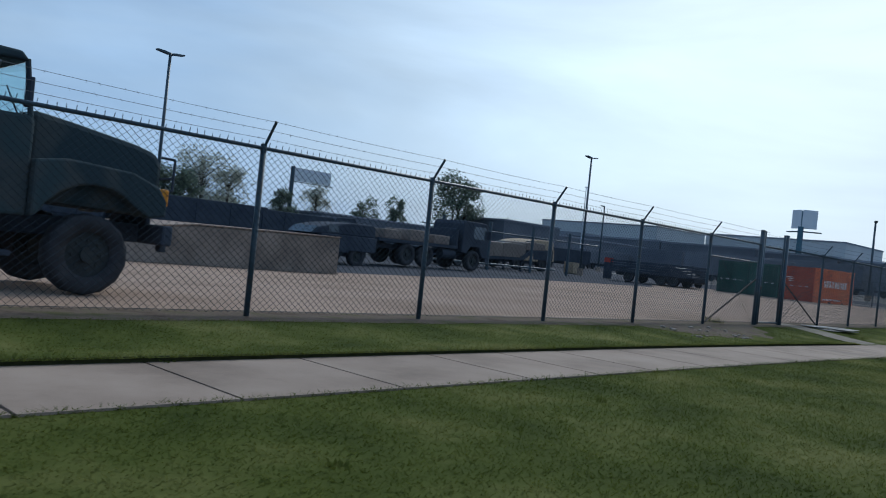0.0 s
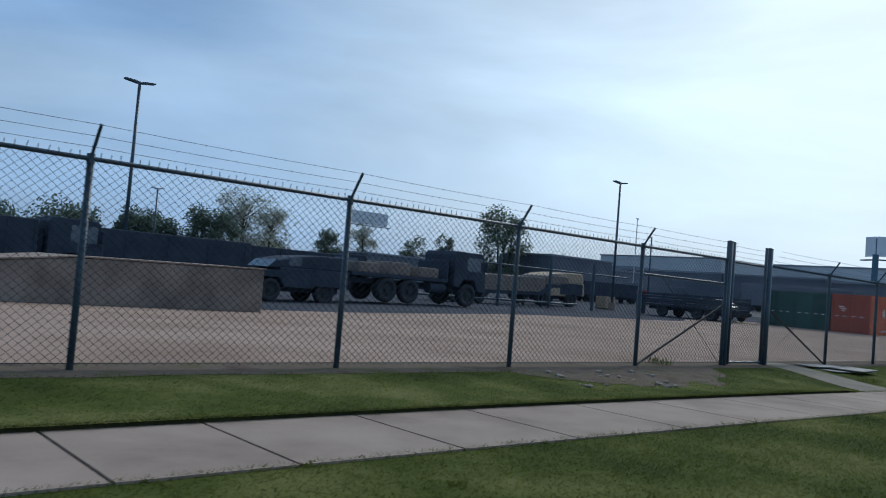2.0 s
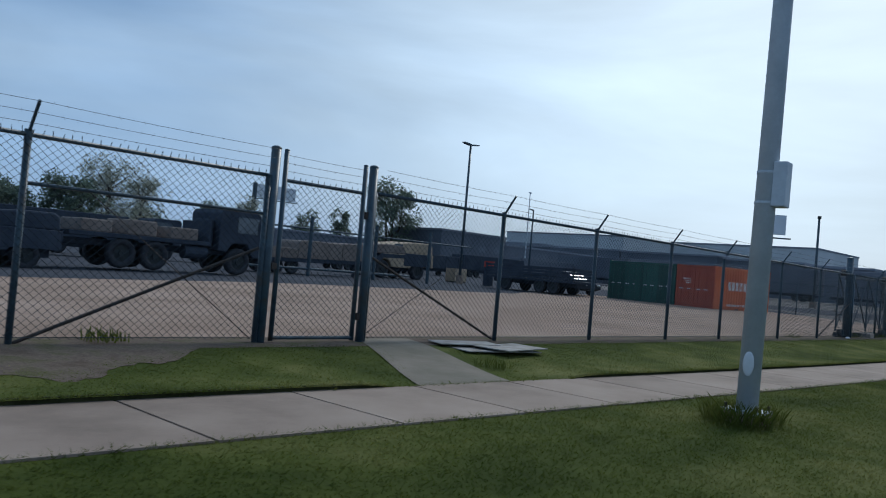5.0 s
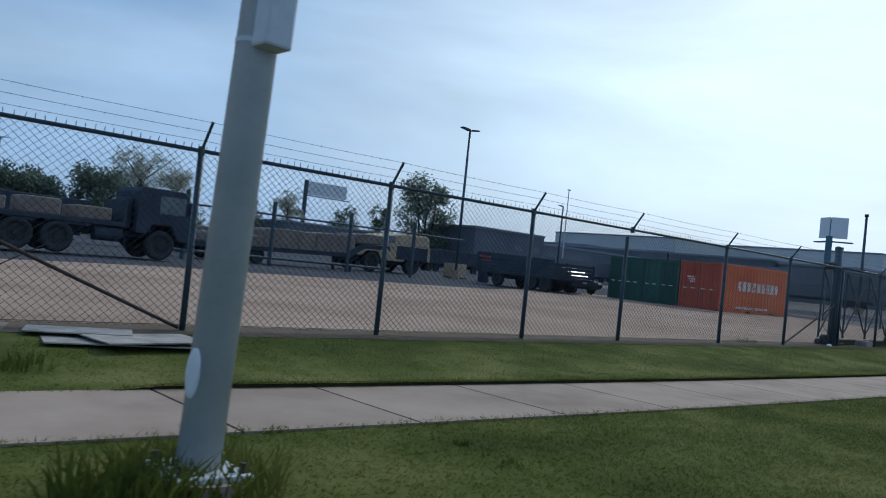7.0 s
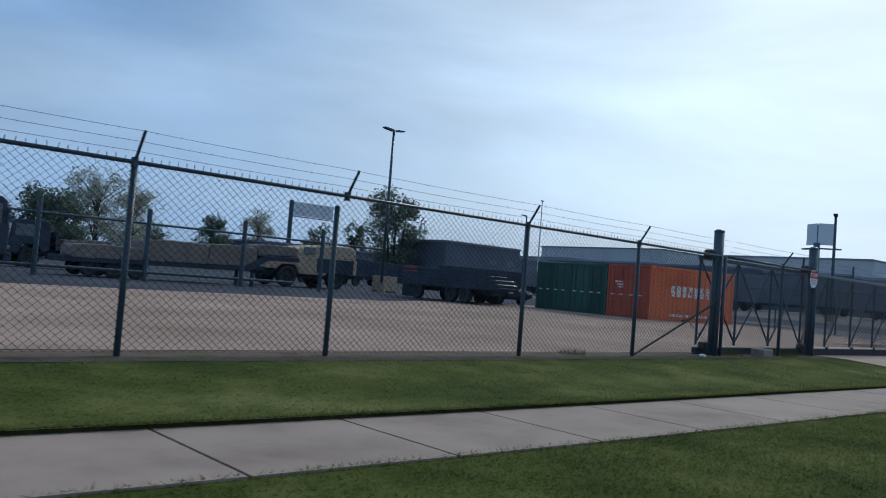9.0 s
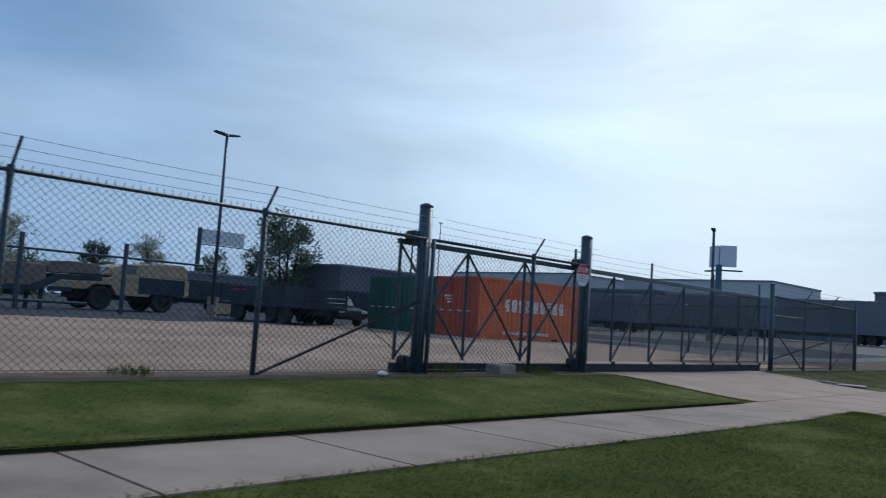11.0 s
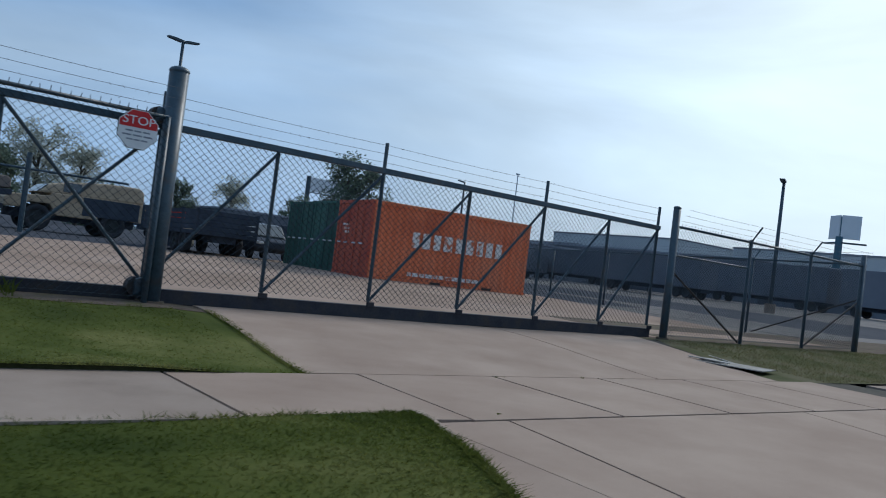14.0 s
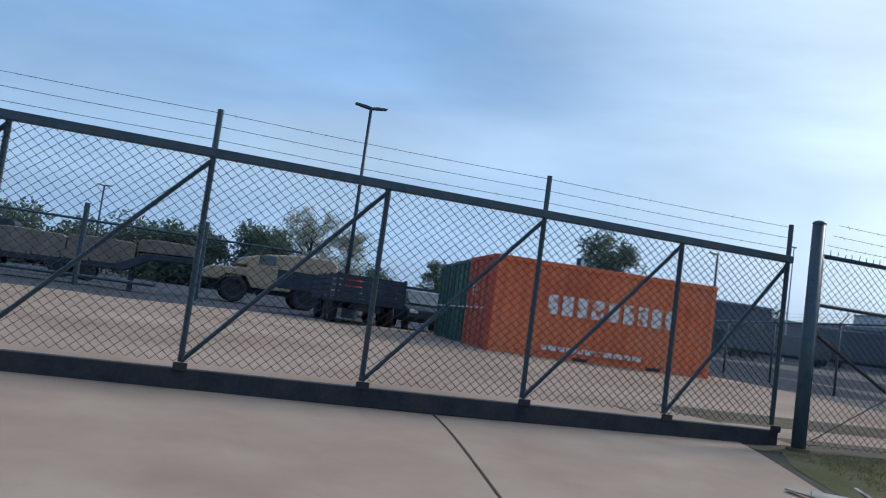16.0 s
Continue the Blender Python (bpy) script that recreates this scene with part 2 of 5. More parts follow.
M_BOARD = material("weathered_board", [(0.2, 0.175, 0.15), (0.31, 0.28, 0.25), (0.42, 0.39, 0.36)], 3, 8, 0.85, fine=0.15, fine_scale=30)
M_BOARDE = material("dark_board_edge", [(0.06, 0.055, 0.05), (0.1, 0.09, 0.08)], 6, 5, 0.9)
M_ROCK = material("pale_rubble", [(0.24, 0.19, 0.15), (0.35, 0.285, 0.23)], 9, 6, 0.95, fine=0.15, obj=0.2)
M_BILL = material("billboard_panel", [(0.62, 0.63, 0.65), (0.72, 0.73, 0.74)], 0.2, 5, 0.7)
M_CARB = material("car_paint", [(0.05, 0.055, 0.06), (0.07, 0.075, 0.08)], 2, 3, 0.3, 0.3)


M_CLEAR = bpy.data.materials.new("clear_glass")
M_CLEAR.use_nodes = True
cg = M_CLEAR.node_tree.nodes["Principled BSDF"]
cg.inputs["Base Color"].default_value = (0.78, 0.9, 0.9, 1)
cg.inputs["Transmission Weight"].default_value, cg.inputs["Roughness"].default_value, cg.inputs["IOR"].default_value = 1.0, 0.02, 1.15


# ---- mesh helpers ----
def box(bm, x0, x1, y0, y1, z0, z1, bevel=0.0):
    r = bmesh.ops.create_cube(bm, size=1.0, matrix=Matrix.Translation(((x0 + x1) / 2, (y0 + y1) / 2, (z0 + z1) / 2)) @ Matrix.Diagonal((x1 - x0, y1 - y0, z1 - z0, 1)))
    if bevel:
        es = list({e for v in r["verts"] for e in v.link_edges})
        bmesh.ops.bevel(bm, geom=es, offset=bevel, segments=2, affect="EDGES", profile=0.5)
    return bm


def rod(bm, a, b, r, seg=8, r2=None, caps=True):
    a, b = Vector(a), Vector(b)
    d = b - a
    m = Matrix.Translation((a + b) / 2) @ d.to_track_quat("Z", "Y").to_matrix().to_4x4()
    bmesh.ops.create_cone(bm, cap_ends=caps, segments=seg, radius1=r, radius2=r if r2 is None else r2, depth=d.length, matrix=m)
    return bm


def extrude_profile(bm, pts, y0, y1, bevel=0.0):
    """A solid whose outline, in x and z, runs from y0 to y1."""
    a = [bm.verts.new((x, y0, z)) for x, z in pts]
    b = [bm.verts.new((x, y1, z)) for x, z in pts]
    n = len(pts)
    fs = [bm.faces.new(a), bm.faces.new(b[::-1])]
    for i in range(n):
        fs.append(bm.faces.new((a[i], b[i], b[(i + 1) % n], a[(i + 1) % n])))
    bmesh.ops.recalc_face_normals(bm, faces=fs)
    if bevel:
        es = list({e for f in fs for e in f.edges})
        bmesh.ops.bevel(bm, geom=es, offset=bevel, segments=2, affect="EDGES", profile=0.5)
    return bm


def mesh_of(name, bm, mat, smooth=False):
    me = bpy.data.meshes.new(name)
    bm.to_mesh(me)
    bm.free()
    me.materials.append(mat)
    if smooth:
        for p in me.polygons:
            p.use_smooth = True
    return me


def part(name, bm, mat, parent=None, label="", smooth=False):
    ob = new(name, mesh_of(name, bm, mat, smooth) if isinstance(bm, bmesh.types.BMesh) else bm)
    ob.parent = parent
    if label:
        ob["label"] = label
    return ob


def thing(name, m, label, category, group="", kind=""):
    ob = new(name)
    ob.matrix_world = m
    ob.empty_display_size = 0.2
    return tagged(ob, label, category, group, kind)


def raw_mesh(name, verts, faces, mat):
    me = bpy.data.meshes.new(name)
    me.from_pydata(verts, [], faces)
    me.materials.append(mat)
    me.update()
    return me


B = bmesh.new


def bent(t):
    return t * t * (3 - 2 * t)


def ramp(v, a, b):
    return bent(min(1.0, max(0.0, (v - a) / (b - a))))


FY = 8.73                     # line of the street fence


def walk_mid(x):
    """Middle line of the pavement, which draws nearer to the road."""
    return 5.72 - 0.8 * ramp(x, 5, 34) - 0.28 * ramp(x, 30, 46)


def kerb_y(x):
    return walk_mid(x) - 4.6 + 0.5 * ramp(x, 12, 34)


def verge_edge(x):
    """Street side of the verge: the kerb, then its curve into the driveway."""
    return max(kerb_y(x), 0.45 + 3.3 * max(0.0, (x - 41.4) / 3.3) ** 2.9)


def gz(x, y):
    """Height of the ground."""
    zw = -0.13 - 0.07 * ramp(x, 10, 34)
    near = zw - 0.05 * (1 - ramp(y, kerb_y(x), walk_mid(x) - 0.75))
    z = near + (0.0 - zw) * ramp(y, walk_mid(x) + 0.75, FY)
    back = -0.2 + 0.29 * ramp(x, 14, 31) + 0.12 * ramp(x, 31, 57)
    dip = 0.05 * ramp(x, 44.6, 45.6) * (1 - ramp(x, 52.8, 54.2)) * ramp(y, 6.0, 8.6)
    return z - dip + back * ramp(y, 9.5, 22) + 0.85 * ramp(x, 66, 130) * ramp(y, 6, 14)


def sheet(name, xs, ys, mat, lift=0.0, zfun=None, label="", category="", kind="structure"):
    """A ground sheet over the stations xs; ys(x) gives the two edges, or is a list of rows."""
    verts, faces = [], []
    rows = 10
    for x in xs:
        y0, y1 = ys(x)
        for j in range(rows + 1):
            y = y0 + (y1 - y0) * j / rows
            verts.append((x, y, (zfun or gz)(x, y) + lift))
    for i in range(len(xs) - 1):
        for j in range(rows):
            a = i * (rows + 1) + j
            faces.append((a, a + rows + 1, a + rows + 2, a + 1))
    ob = new(name, raw_mesh(name, verts, faces, mat))
    return tagged(ob, label, category, "", kind)


def span(a, b, step):
    n = max(1, int(round((b - a) / step)))
    return [a + (b - a) * i / n for i in range(n + 1)]


# ---- ground ----
far_x = [-900, -300, -120, -60, -30] + span(-14, 70, 2.0) + [90, 130, 200, 400, 1200]
far_y = [-200, -60, -20, -8] + span(-4, 40, 2.0) + [60, 90, 150, 300, 600, 1500]
gv = [(x, y, gz(x, min(y, 60.0)) - (0.25 if y < 14 else 0.03)) for x in far_x for y in far_y]
ny = len(far_y)
gf = [(i * ny + j, (i + 1) * ny + j, (i + 1) * ny + j + 1, i * ny + j + 1) for i in range(len(far_x) - 1) for j in range(ny - 1)]
tagged(new("ground", raw_mesh("ground", gv, gf, M_ASPHALT)), "wide dark asphalt ground of the vehicle yard", "ground", "", "structure")

DRIVE_L, DRIVE_R = 44.6, 53.35


def verge_lift(x, y):
    """The verge stands flush with the kerb where it turns into the driveway."""
    if y < walk_mid(x) - 0.5:
        return 0.032 * ramp(x, 42.6, 44.2) if x < 46 else 0.0
    if x > 46:
        return 0.0
    path = ramp(x, 16.6, 17.4) * (1 - ramp(x, 19.8, 20.6))
    return 0.055 * (1 - path) * (1 - ramp(x, 43.2, 44.6)) * (1 - ramp(y, walk_mid(x) + 0.7, walk_mid(x) + 1.7))


def lawn(name, xs, ys, label):
    return sheet(name, xs, ys, M_DRY if xs[0] > 50 else M_VERGE if "verge" in name else M_LAWN, 0.0, lambda x, y: gz(x, y) + verge_lift(x, y), label, "lawn")


lawn("lawn_verge", span(-14, 44.72, 0.5), lambda x: (verge_edge(x), walk_mid(x) - 0.72), "mown green grass verge between road and pavement")
lawn("lawn_strip", span(-14, 18.55, 0.6), lambda x: (walk_mid(x) + 0.72, FY - 0.35), "mown green grass strip along the fence")
lawn("lawn_strip.001", span(18.55, 45.2, 0.6), lambda x: (walk_mid(x) + 0.72, FY - 0.25), "mown green grass strip along the fence")
lawn("lawn_strip.002", span(52.2, 90, 0.5), lambda x: (5.45, 5.6 + 3.1 * ramp(x, 52.1, 53.7)), "thin dry grass strip along the fence")
lawn("lawn_verge.001", span(52.6, 90, 0.8), lambda x: (0.7 + 1.9 * (1 - ramp(x, 51.9, 56)), 3.75), "mown green grass verge between road and pavement")
sheet("dirt_strip", span(-14, 45.2, 0.6), lambda x: (FY - 0.4 - 0.12 * noise.noise(Vector((x * 0.9, 3, 0))), FY + 0.5), M_DIRT, 0.004, None, "bare brown dirt strip under the fence", "ground")
sheet("dirt_strip.001", span(53.4, 90, 1.0), lambda x: (FY - 0.1, FY + 3.5), M_DIRT, 0.003, None, "bare brown dirt strip under the fence", "ground")
sheet("yard_gravel", span(-30, 62.5, 0.5), lambda x: (FY + 0.35 + 0.15 * noise.noise(Vector((x * 0.8, 5, 0))), 24.4 + 2.0 * ramp(x, 20, 40) + 5.0 * ramp(x, 42, 54) - 9.0 * ramp(x, 60, 68)), M_GRAVEL, 0.0, None, "tan compacted gravel surface of the yard", "ground")

sheet("lot_paving", span(62.5, 150, 1.5), lambda x: (FY + 3.4, 19.0 + 40.0 * ramp(x, 66, 84)), M_LOT, -0.012, None, "worn grey-brown paving of the lot beyond the side fence", "ground")


# cut soil face, its dark colour standing for the shadow beside the slabs
soil_v, soil_f = [], []
for i, x in enumerate(span(-14, 44.6, 0.1)):
    y = walk_mid(x) + 0.75 + 0.012 * noise.noise(Vector((x * 3.1, 1, 0)))
    soil_v += [(x, y - 0.006, gz(x, y) - 0.02), (x, y, gz(x, y) + verge_lift(x, y) + 0.006), (x, y + 0.05, gz(x, y) + verge_lift(x, y) + 0.004)]
    if i:
        k = 3 * i
        soil_f += [(k - 3, k, k + 1, k - 2), (k - 2, k + 1, k + 2, k - 1)]
tagged(new("soil_edge", raw_mesh("soil_edge", soil_v, soil_f, M_SOIL)), "cut soil edge of the lawn, coloured dark as the shadow beside the pavement", "ground", "", "structure")

APRON_Y = walk_mid(46) - 0.95


def drive_z(x, y):
    """The driveway falls towards the road."""
    return gz(x, max(y, 0.8)) - 0.13 * (1 - ramp(y, -0.2, 1.9))


sheet("driveway_base.001", span(44.66, 52.5, 0.5), lambda x: (-0.3, APRON_Y + 0.08), M_JOINT, -0.004, drive_z, "dark joints under the driveway slabs", "ground")
sheet("driveway_base", span(45.32, 53.6, 0.5), lambda x: (APRON_Y, FY + 1.1), M_JOINT, -0.004, drive_z, "dark joints under the driveway slabs", "ground")
sheet("road", [-300, -60] + span(-14, 70, 2.0) + [120, 400], lambda x: (-60.0, kerb_y(min(x, 60)) - 0.02), M_ASPHALT, 0.0, lambda x, y: -0.33, "grey asphalt road beside the verge", "road")
for name, xs, lift in (("driveway_apron", span(40.2, 44.66, 0.35), lambda x: 0.024 * ramp(x, 44.2, 44.62)), ("driveway_apron.001", span(52.5, 57.5, 0.4), lambda x: 0.026 * (1 - ramp(x, 52.5, 52.9)))):
    sheet(name, xs, lambda x: (-0.3, APRON_Y), M_DRIVE, 0.0, lambda x, y: drive_z(x, y) - 0.012 + lift(x), "pale concrete driveway apron with a curved kerb", "driveway")


def kerb_piece(name, pts, label):
    bm = B()
    prof = [(-0.09, -0.16), (-0.09, -0.01), (-0.07, 0.0), (0.04, 0.0), (0.08, -0.03), (0.1, -0.16)]
    rings = []
    for i, (x, y) in enumerate(pts):
        a, b = Vector(pts[max(0, i - 1)]), Vector(pts[min(len(pts) - 1, i + 1)])
        d = (b - a).normalized()
        nrm = Vector((-d.y, d.x))
        rings.append([bm.verts.new((x - nrm.x * u, y - nrm.y * u, gz(x, max(y, 0.5)) + v + 0.028)) for u, v in prof])
    for r, s in zip(rings, rings[1:]):
        for k in range(len(prof)):
            bm.faces.new((r[k], s[k], s[(k + 1) % len(prof)], r[(k + 1) % len(prof)]))
    bmesh.ops.recalc_face_normals(bm, faces=bm.faces)
    ob = new(name, mesh_of(name, bm, M_WALK, True))
    return tagged(ob, label, "kerb", "", "structure")


kerb_piece("kerb", [(x, verge_edge(x) - 0.05) for x in span(-14, 41.0, 1.0) + span(41.4, 44.8, 0.2)], "pale concrete kerb that curves into the driveway")
kerb_piece("kerb.001", [(52.45 + 3.2 * (1 - math.sin(a)), 0.6 + 2.7 * (1 - math.cos(a))) for a in span(1.57, 0.05, 0.12)] + [(x, 0.6) for x in span(56.5, 90, 3.0)], "pale concrete kerb that curves into the driveway")


# ---- fences ----
def mesh_fabric(x0, x1, z0, z1, pitch=0.097, r=0.0037, spikes=0.055):
    """Woven wire diamonds in the plane y = 0: two families of slanted strands, each wavy, with twisted spikes along the top."""
    verts, faces = [], []
    h = z1 - z0

    def strand(pts, r):
        base = len(verts)
        for p in pts:
            verts.extend(((p[0] - r, p[1], p[2]), (p[0] + r * 0.5, p[1] - r, p[2]), (p[0] + r * 0.5, p[1] + r, p[2])))
        for i in range(len(pts) - 1):
            for k in range(3):
                a, b = base + 3 * i + k, base + 3 * i + (k + 1) % 3
                faces.append((a, b, b + 3, a + 3))

    slope = 0.86
    for sgn in (1, -1):
        off = 0.003 * sgn
        x = x0 - h / slope
        while x < x1 + h / slope:
            a, b = (x, z0), (x + sgn * h / slope, z1)
            xa, za, xb, zb = a[0], a[1], b[0], b[1]
            for lim in (x0, x1):
                for end in (0, 1):
                    px, qx = (xa, xb) if end == 0 else (xb, xa)
                    out = px < x0 if lim == x0 else px > x1
                    if out and (qx - lim) * (px - lim) < 0:
                        z = za + (zb - za) * (lim - xa) / (xb - xa)
                        if end == 0:
                            xa, za = lim, z
                        else:
                            xb, zb = lim, z
            if x0 - 1e-6 <= min(xa, xb) and max(xa, xb) <= x1 + 1e-6 and abs(zb - za) > 0.02:
                strand([(xa, off, za), (xb, off, zb)], r)
            x += pitch
    if spikes:
        x = x0 + pitch
        while x < x1:
            lean = random.uniform(-0.012, 0.012)
            strand([(x - 0.006, 0, z1 - 0.01), (x + lean, 0, z1 + spikes * random.uniform(0.8, 1.15))], r * 1.2)
            x += pitch
    return raw_mesh("chain_link_mesh", verts, faces, M_WIRE)


def barbed_line(pts, r=0.0022, step=0.13):
    """One strand of barbed wire through the points, sagging a little, with short barbs."""
    verts, faces = [], []

    def tri_rod(a, b, r):
        base = len(verts)
        for p in (a, b):
            verts.extend(((p[0], p[1] - r, p[2] - r), (p[0], p[1] + r, p[2] - r), (p[0], p[1], p[2] + r)))
        for k in range(3):
            faces.append((base + k, base + (k + 1) % 3, base + (k + 1) % 3 + 3, base + k + 3))

    for a, b in zip(pts, pts[1:]):
        a, b = Vector(a), Vector(b)
        n = max(2, int((b - a).length / step))
        sag = 0.004 * (b - a).length
        at = [a.lerp(b, i / n) - Vector((0, 0, sag * 4 * (i / n) * (1 - i / n))) for i in range(n + 1)]
        for p, q in zip(at, at[1:]):
            tri_rod(p, q, r)
        for p in at[1:-1]:
            e = Vector((random.uniform(-0.012, 0.012), random.uniform(-0.014, 0.014), 0.017))
            tri_rod(p - e, p + e, r * 0.8)
    return raw_mesh("barbed_wire", verts, faces, M_BARB)


POST_TOP = 2.078


def post_mesh(r, z0, z1, seg=12):
    bm = rod(B(), (0, 0, z0), (0, 0, z1), r, seg)
    bmesh.ops.create_uvsphere(bm, u_segments=seg, v_segments=6, radius=r * 1.08, matrix=Matrix.Translation((0, 0, z1)) @ Matrix.Diagonal((1, 1, 0.5, 1)))
    return mesh_of("post", bm, M_STEEL, True)


def arm_mesh():
    bm = rod(B(), (0, 0, POST_TOP), (0.0, -0.22, POST_TOP + 0.32), 0.018, 8)
    rod(bm, (0, 0, POST_TOP - 0.06), (0, 0, POST_TOP + 0.05), 0.04, 10)
    return mesh_of("barbed_arm", bm, M_STEEL)


LINE_POST, ARM = post_mesh(0.036, -0.4, POST_TOP), arm_mesh()
ARM_PTS = [(-0.075, POST_TOP + 0.11), (-0.145, POST_TOP + 0.21), (-0.215, POST_TOP + 0.315)]


def fence_run(xs, y, label, skip_arm=(), short=(), wire_to=None, wire_from=None, zlift=0.0):
    f = thing("chain_link_fence", pose(0, y, zlift), label, "fence", "street fence")
    for x in xs:
        if x in short:
            p = part("post", post_mesh(0.036, -0.4, POST_TOP - 0.16), None, f)
        else:
            p = part("post", LINE_POST, None, f)
        p.location = (x, 0, 0)
        if x not in skip_arm:
            a = part("barbed_arm", ARM, None, p)
            a.location = (0.14 if x in short else 0, 0, 0)
    x0, x1 = xs[0], xs[-1]
    part("top_rail", rod(B(), (x0, 0, POST_TOP), (x1, 0, POST_TOP), 0.024, 10), M_STEEL, f, smooth=True)
    part("tension_wire", rod(B(), (x0, -0.02, 0.07), (x1, -0.02, 0.07), 0.004, 5), M_WIRE, f)
    fab = part("chain_link_mesh", mesh_fabric(x0, x1, 0.05, POST_TOP + 0.01), None, f)
    fab.location = (0, -0.04, 0)
    fab["kind"] = "stuff"
    ends = [wire_from if wire_from is not None else x0] + list(xs[1:-1]) + [wire_to if wire_to is not None else x1]
    for dy, z in ARM_PTS:
        part("barbed_wire", barbed_line([(x, dy, z) for x in ends]), None, f)
    return f


def brace(f, xa, za, xb, zb, r=0.02, mat=None):
    part("brace", rod(B(), (xa, 0.03, za), (xb, 0.03, zb), r, 8), mat or M_RUST, f)


def cable(f, xa, za, xb, zb):
    part("truss_cable", rod(B(), (xa, 0.02, za), (xb, 0.02, zb), 0.006, 5), M_RUST, f)


west = fence_run([-10.18, -7.13, -4.08, -1.0, 2.09, 5.06, 8.16, 11.2, 14.33, 17.15], FY, "dark chain-link fence topped with three barbed wires", skip_arm=(17.15,))
brace(west, 14.36, 0.0, 17.15, 1.18)
cable(west, 14.95, 1.62, 17.1, 0.05)
part("mid_rail", rod(B(), (14.33, 0.02, 1.6), (17.15, 0.02, 1.6), 0.02, 8), M_STEEL, west)
mid = fence_run([18.92, 21.78, 24.59, 27.57, 30.21, 33.86, 36.92, 39.88], FY, "dark chain-link fence topped with three barbed wires, one arm knocked askew", skip_arm=(18.92, 39.88), short=(30.21,))
brace(mid, 18.94, 1.2, 21.74, 0.03)
cable(mid, 18.95, 0.1, 20.4, 0.95)
brace(mid, 36.96, 0.0, 39.88, 1.12)
cable(mid, 38.3, 0.95, 39.88, 0.1)
tail = fence_run([40.06, 42.68, 44.48], FY, "short chain-link fence bay in front of the gate tail", skip_arm=(40.06, 44.48))
east = fence_run([53.99, 56.5, 58.98, 61.5], FY, "dark chain-link fence beside the sliding gate", skip_arm=(53.99, 61.5))
brace(east, 54.02, 1.25, 56.45, 0.03)
cable(east, 54.1, 0.1, 55.2, 0.7)
brace(east, 59.03, 0.02, 61.5, 1.2)
part("corner_post", rod(B(), (61.5, 0, -0.3), (61.5, 0, 2.35), 0.06, 12), M_STEEL, east, smooth=True)
part("mid_rail", rod(B(), (53.99, 0.02, 1.55), (56.5, 0.02, 1.55), 0.02, 8), M_STEEL, east)
side = fence_run([0, 3.75, 7.6, 11.2, 15.3, 19.3, 23.3, 27.3], 0, "dark chain-link fence running back along the yard", skip_arm=(0,))
side.matrix_world = Matrix.Translation((61.6, FY, 0.05)) @ Matrix.Rotation(radians(73), 4, "Z")
brace(side, 0.1, 1.2, 3.5, 0.03)

# pedestrian gate
gate = thing("pedestrian_gate", pose(0, FY, 0), "dark steel chain-link pedestrian gate, closed", "gate")
for x, r, z in ((17.23, 0.062, 2.43), (18.86, 0.062, 2.43)):
    part("gate_post", post_mesh(r, -0.4, z), None, gate).location = (x, 0, 0)
for x in (17.39, 18.71):
    part("leaf_post", post_mesh(0.032, 0.02, 2.43), None, gate).location = (x, 0.0, 0)
for z in (0.06, 2.05):
    part("leaf_rail", rod(B(), (17.39, 0, z), (18.71, 0, z), 0.024, 8), M_STEEL, gate)
part("latch", box(B(), 17.27, 17.35, -0.06, 0.05, 0.92, 1.0, 0.006), M_RUST, gate)
for z in (0.35, 1.75):
    part("hinge", rod(B(), (18.78, 0, z - 0.05), (18.78, 0, z + 0.05), 0.035, 8), M_RUST, gate)
gm = part("chain_link_mesh", mesh_fabric(17.41, 18.69, 0.07, 2.05), None, gate)
gm.location, gm["kind"] = (0, -0.03, 0), "stuff"
for z in (2.17, 2.27, 2.37):
    part("barbed_wire", barbed_line([(17.39, 0, z), (18.71, 0, z)]), None, gate)

# sliding gate: leaf, tail and its posts
GY = 9.09
slide = thing("sliding_gate", pose(0, GY, 0), "long dark steel sliding gate with diagonal bracing, closed", "gate")
part("bottom_beam", box(B(), 39.65, 53.93, -0.06, 0.06, -0.03, 0.145, 0.008), M_BEAM, slide, "heavy dark bottom beam")
part("top_beam", box(B(), 39.65, 53.93, -0.035, 0.035, 1.99, 2.07, 0.006), M_STEEL, slide)
UPR = mesh_of("upright", rod(B(), (0, 0, 0.2), (0, 0, 2.0), 0.027, 8), M_STEEL)
TALL = mesh_of("tall_upright", rod(B(), (0, 0, 0.2), (0, 0, 2.42), 0.027, 8), M_STEEL)
leaf_x = [44.55, 46.04, 47.66, 49.26, 50.88, 52.5, 53.88]
for i, x in enumerate(leaf_x):
    u = part("upright", TALL if i in (0, 2, 4, 6) else UPR, None, slide)
    u.location = (x, 0, 0)
    part("foot_bracket", box(B(), x - 0.06, x + 0.06, -0.085, -0.055, 0.13, 0.2, 0.006), M_BEAM, slide)
for a, b in zip(leaf_x, leaf_x[1:]):
    part("diagonal", rod(B(), (a, 0.0, 0.2), (b, 0.0, 1.97), 0.021, 8), M_STEEL, slide)
tail_x = [39.7, 41.3, 42.9, 44.55]
for x in tail_x[:-1]:
    part("upright", UPR, None, slide).location = (x, 0, 0)
for a, b in zip(tail_x, tail_x[1:]):
    part("diagonal", rod(B(), (a, 0.02, 0.2), (b, 0.02, 1.97), 0.021, 8), M_STEEL, slide)
    part("diagonal", rod(B(), (a, -0.02, 1.97), (b, -0.02, 0.2), 0.021, 8), M_STEEL, slide)
sm = part("chain_link_mesh", mesh_fabric(44.55, 53.88, 0.2, 2.0, r=0.0046, spikes=0), None, slide)
sm.location, sm["kind"] = (0, -0.035, 0), "stuff"
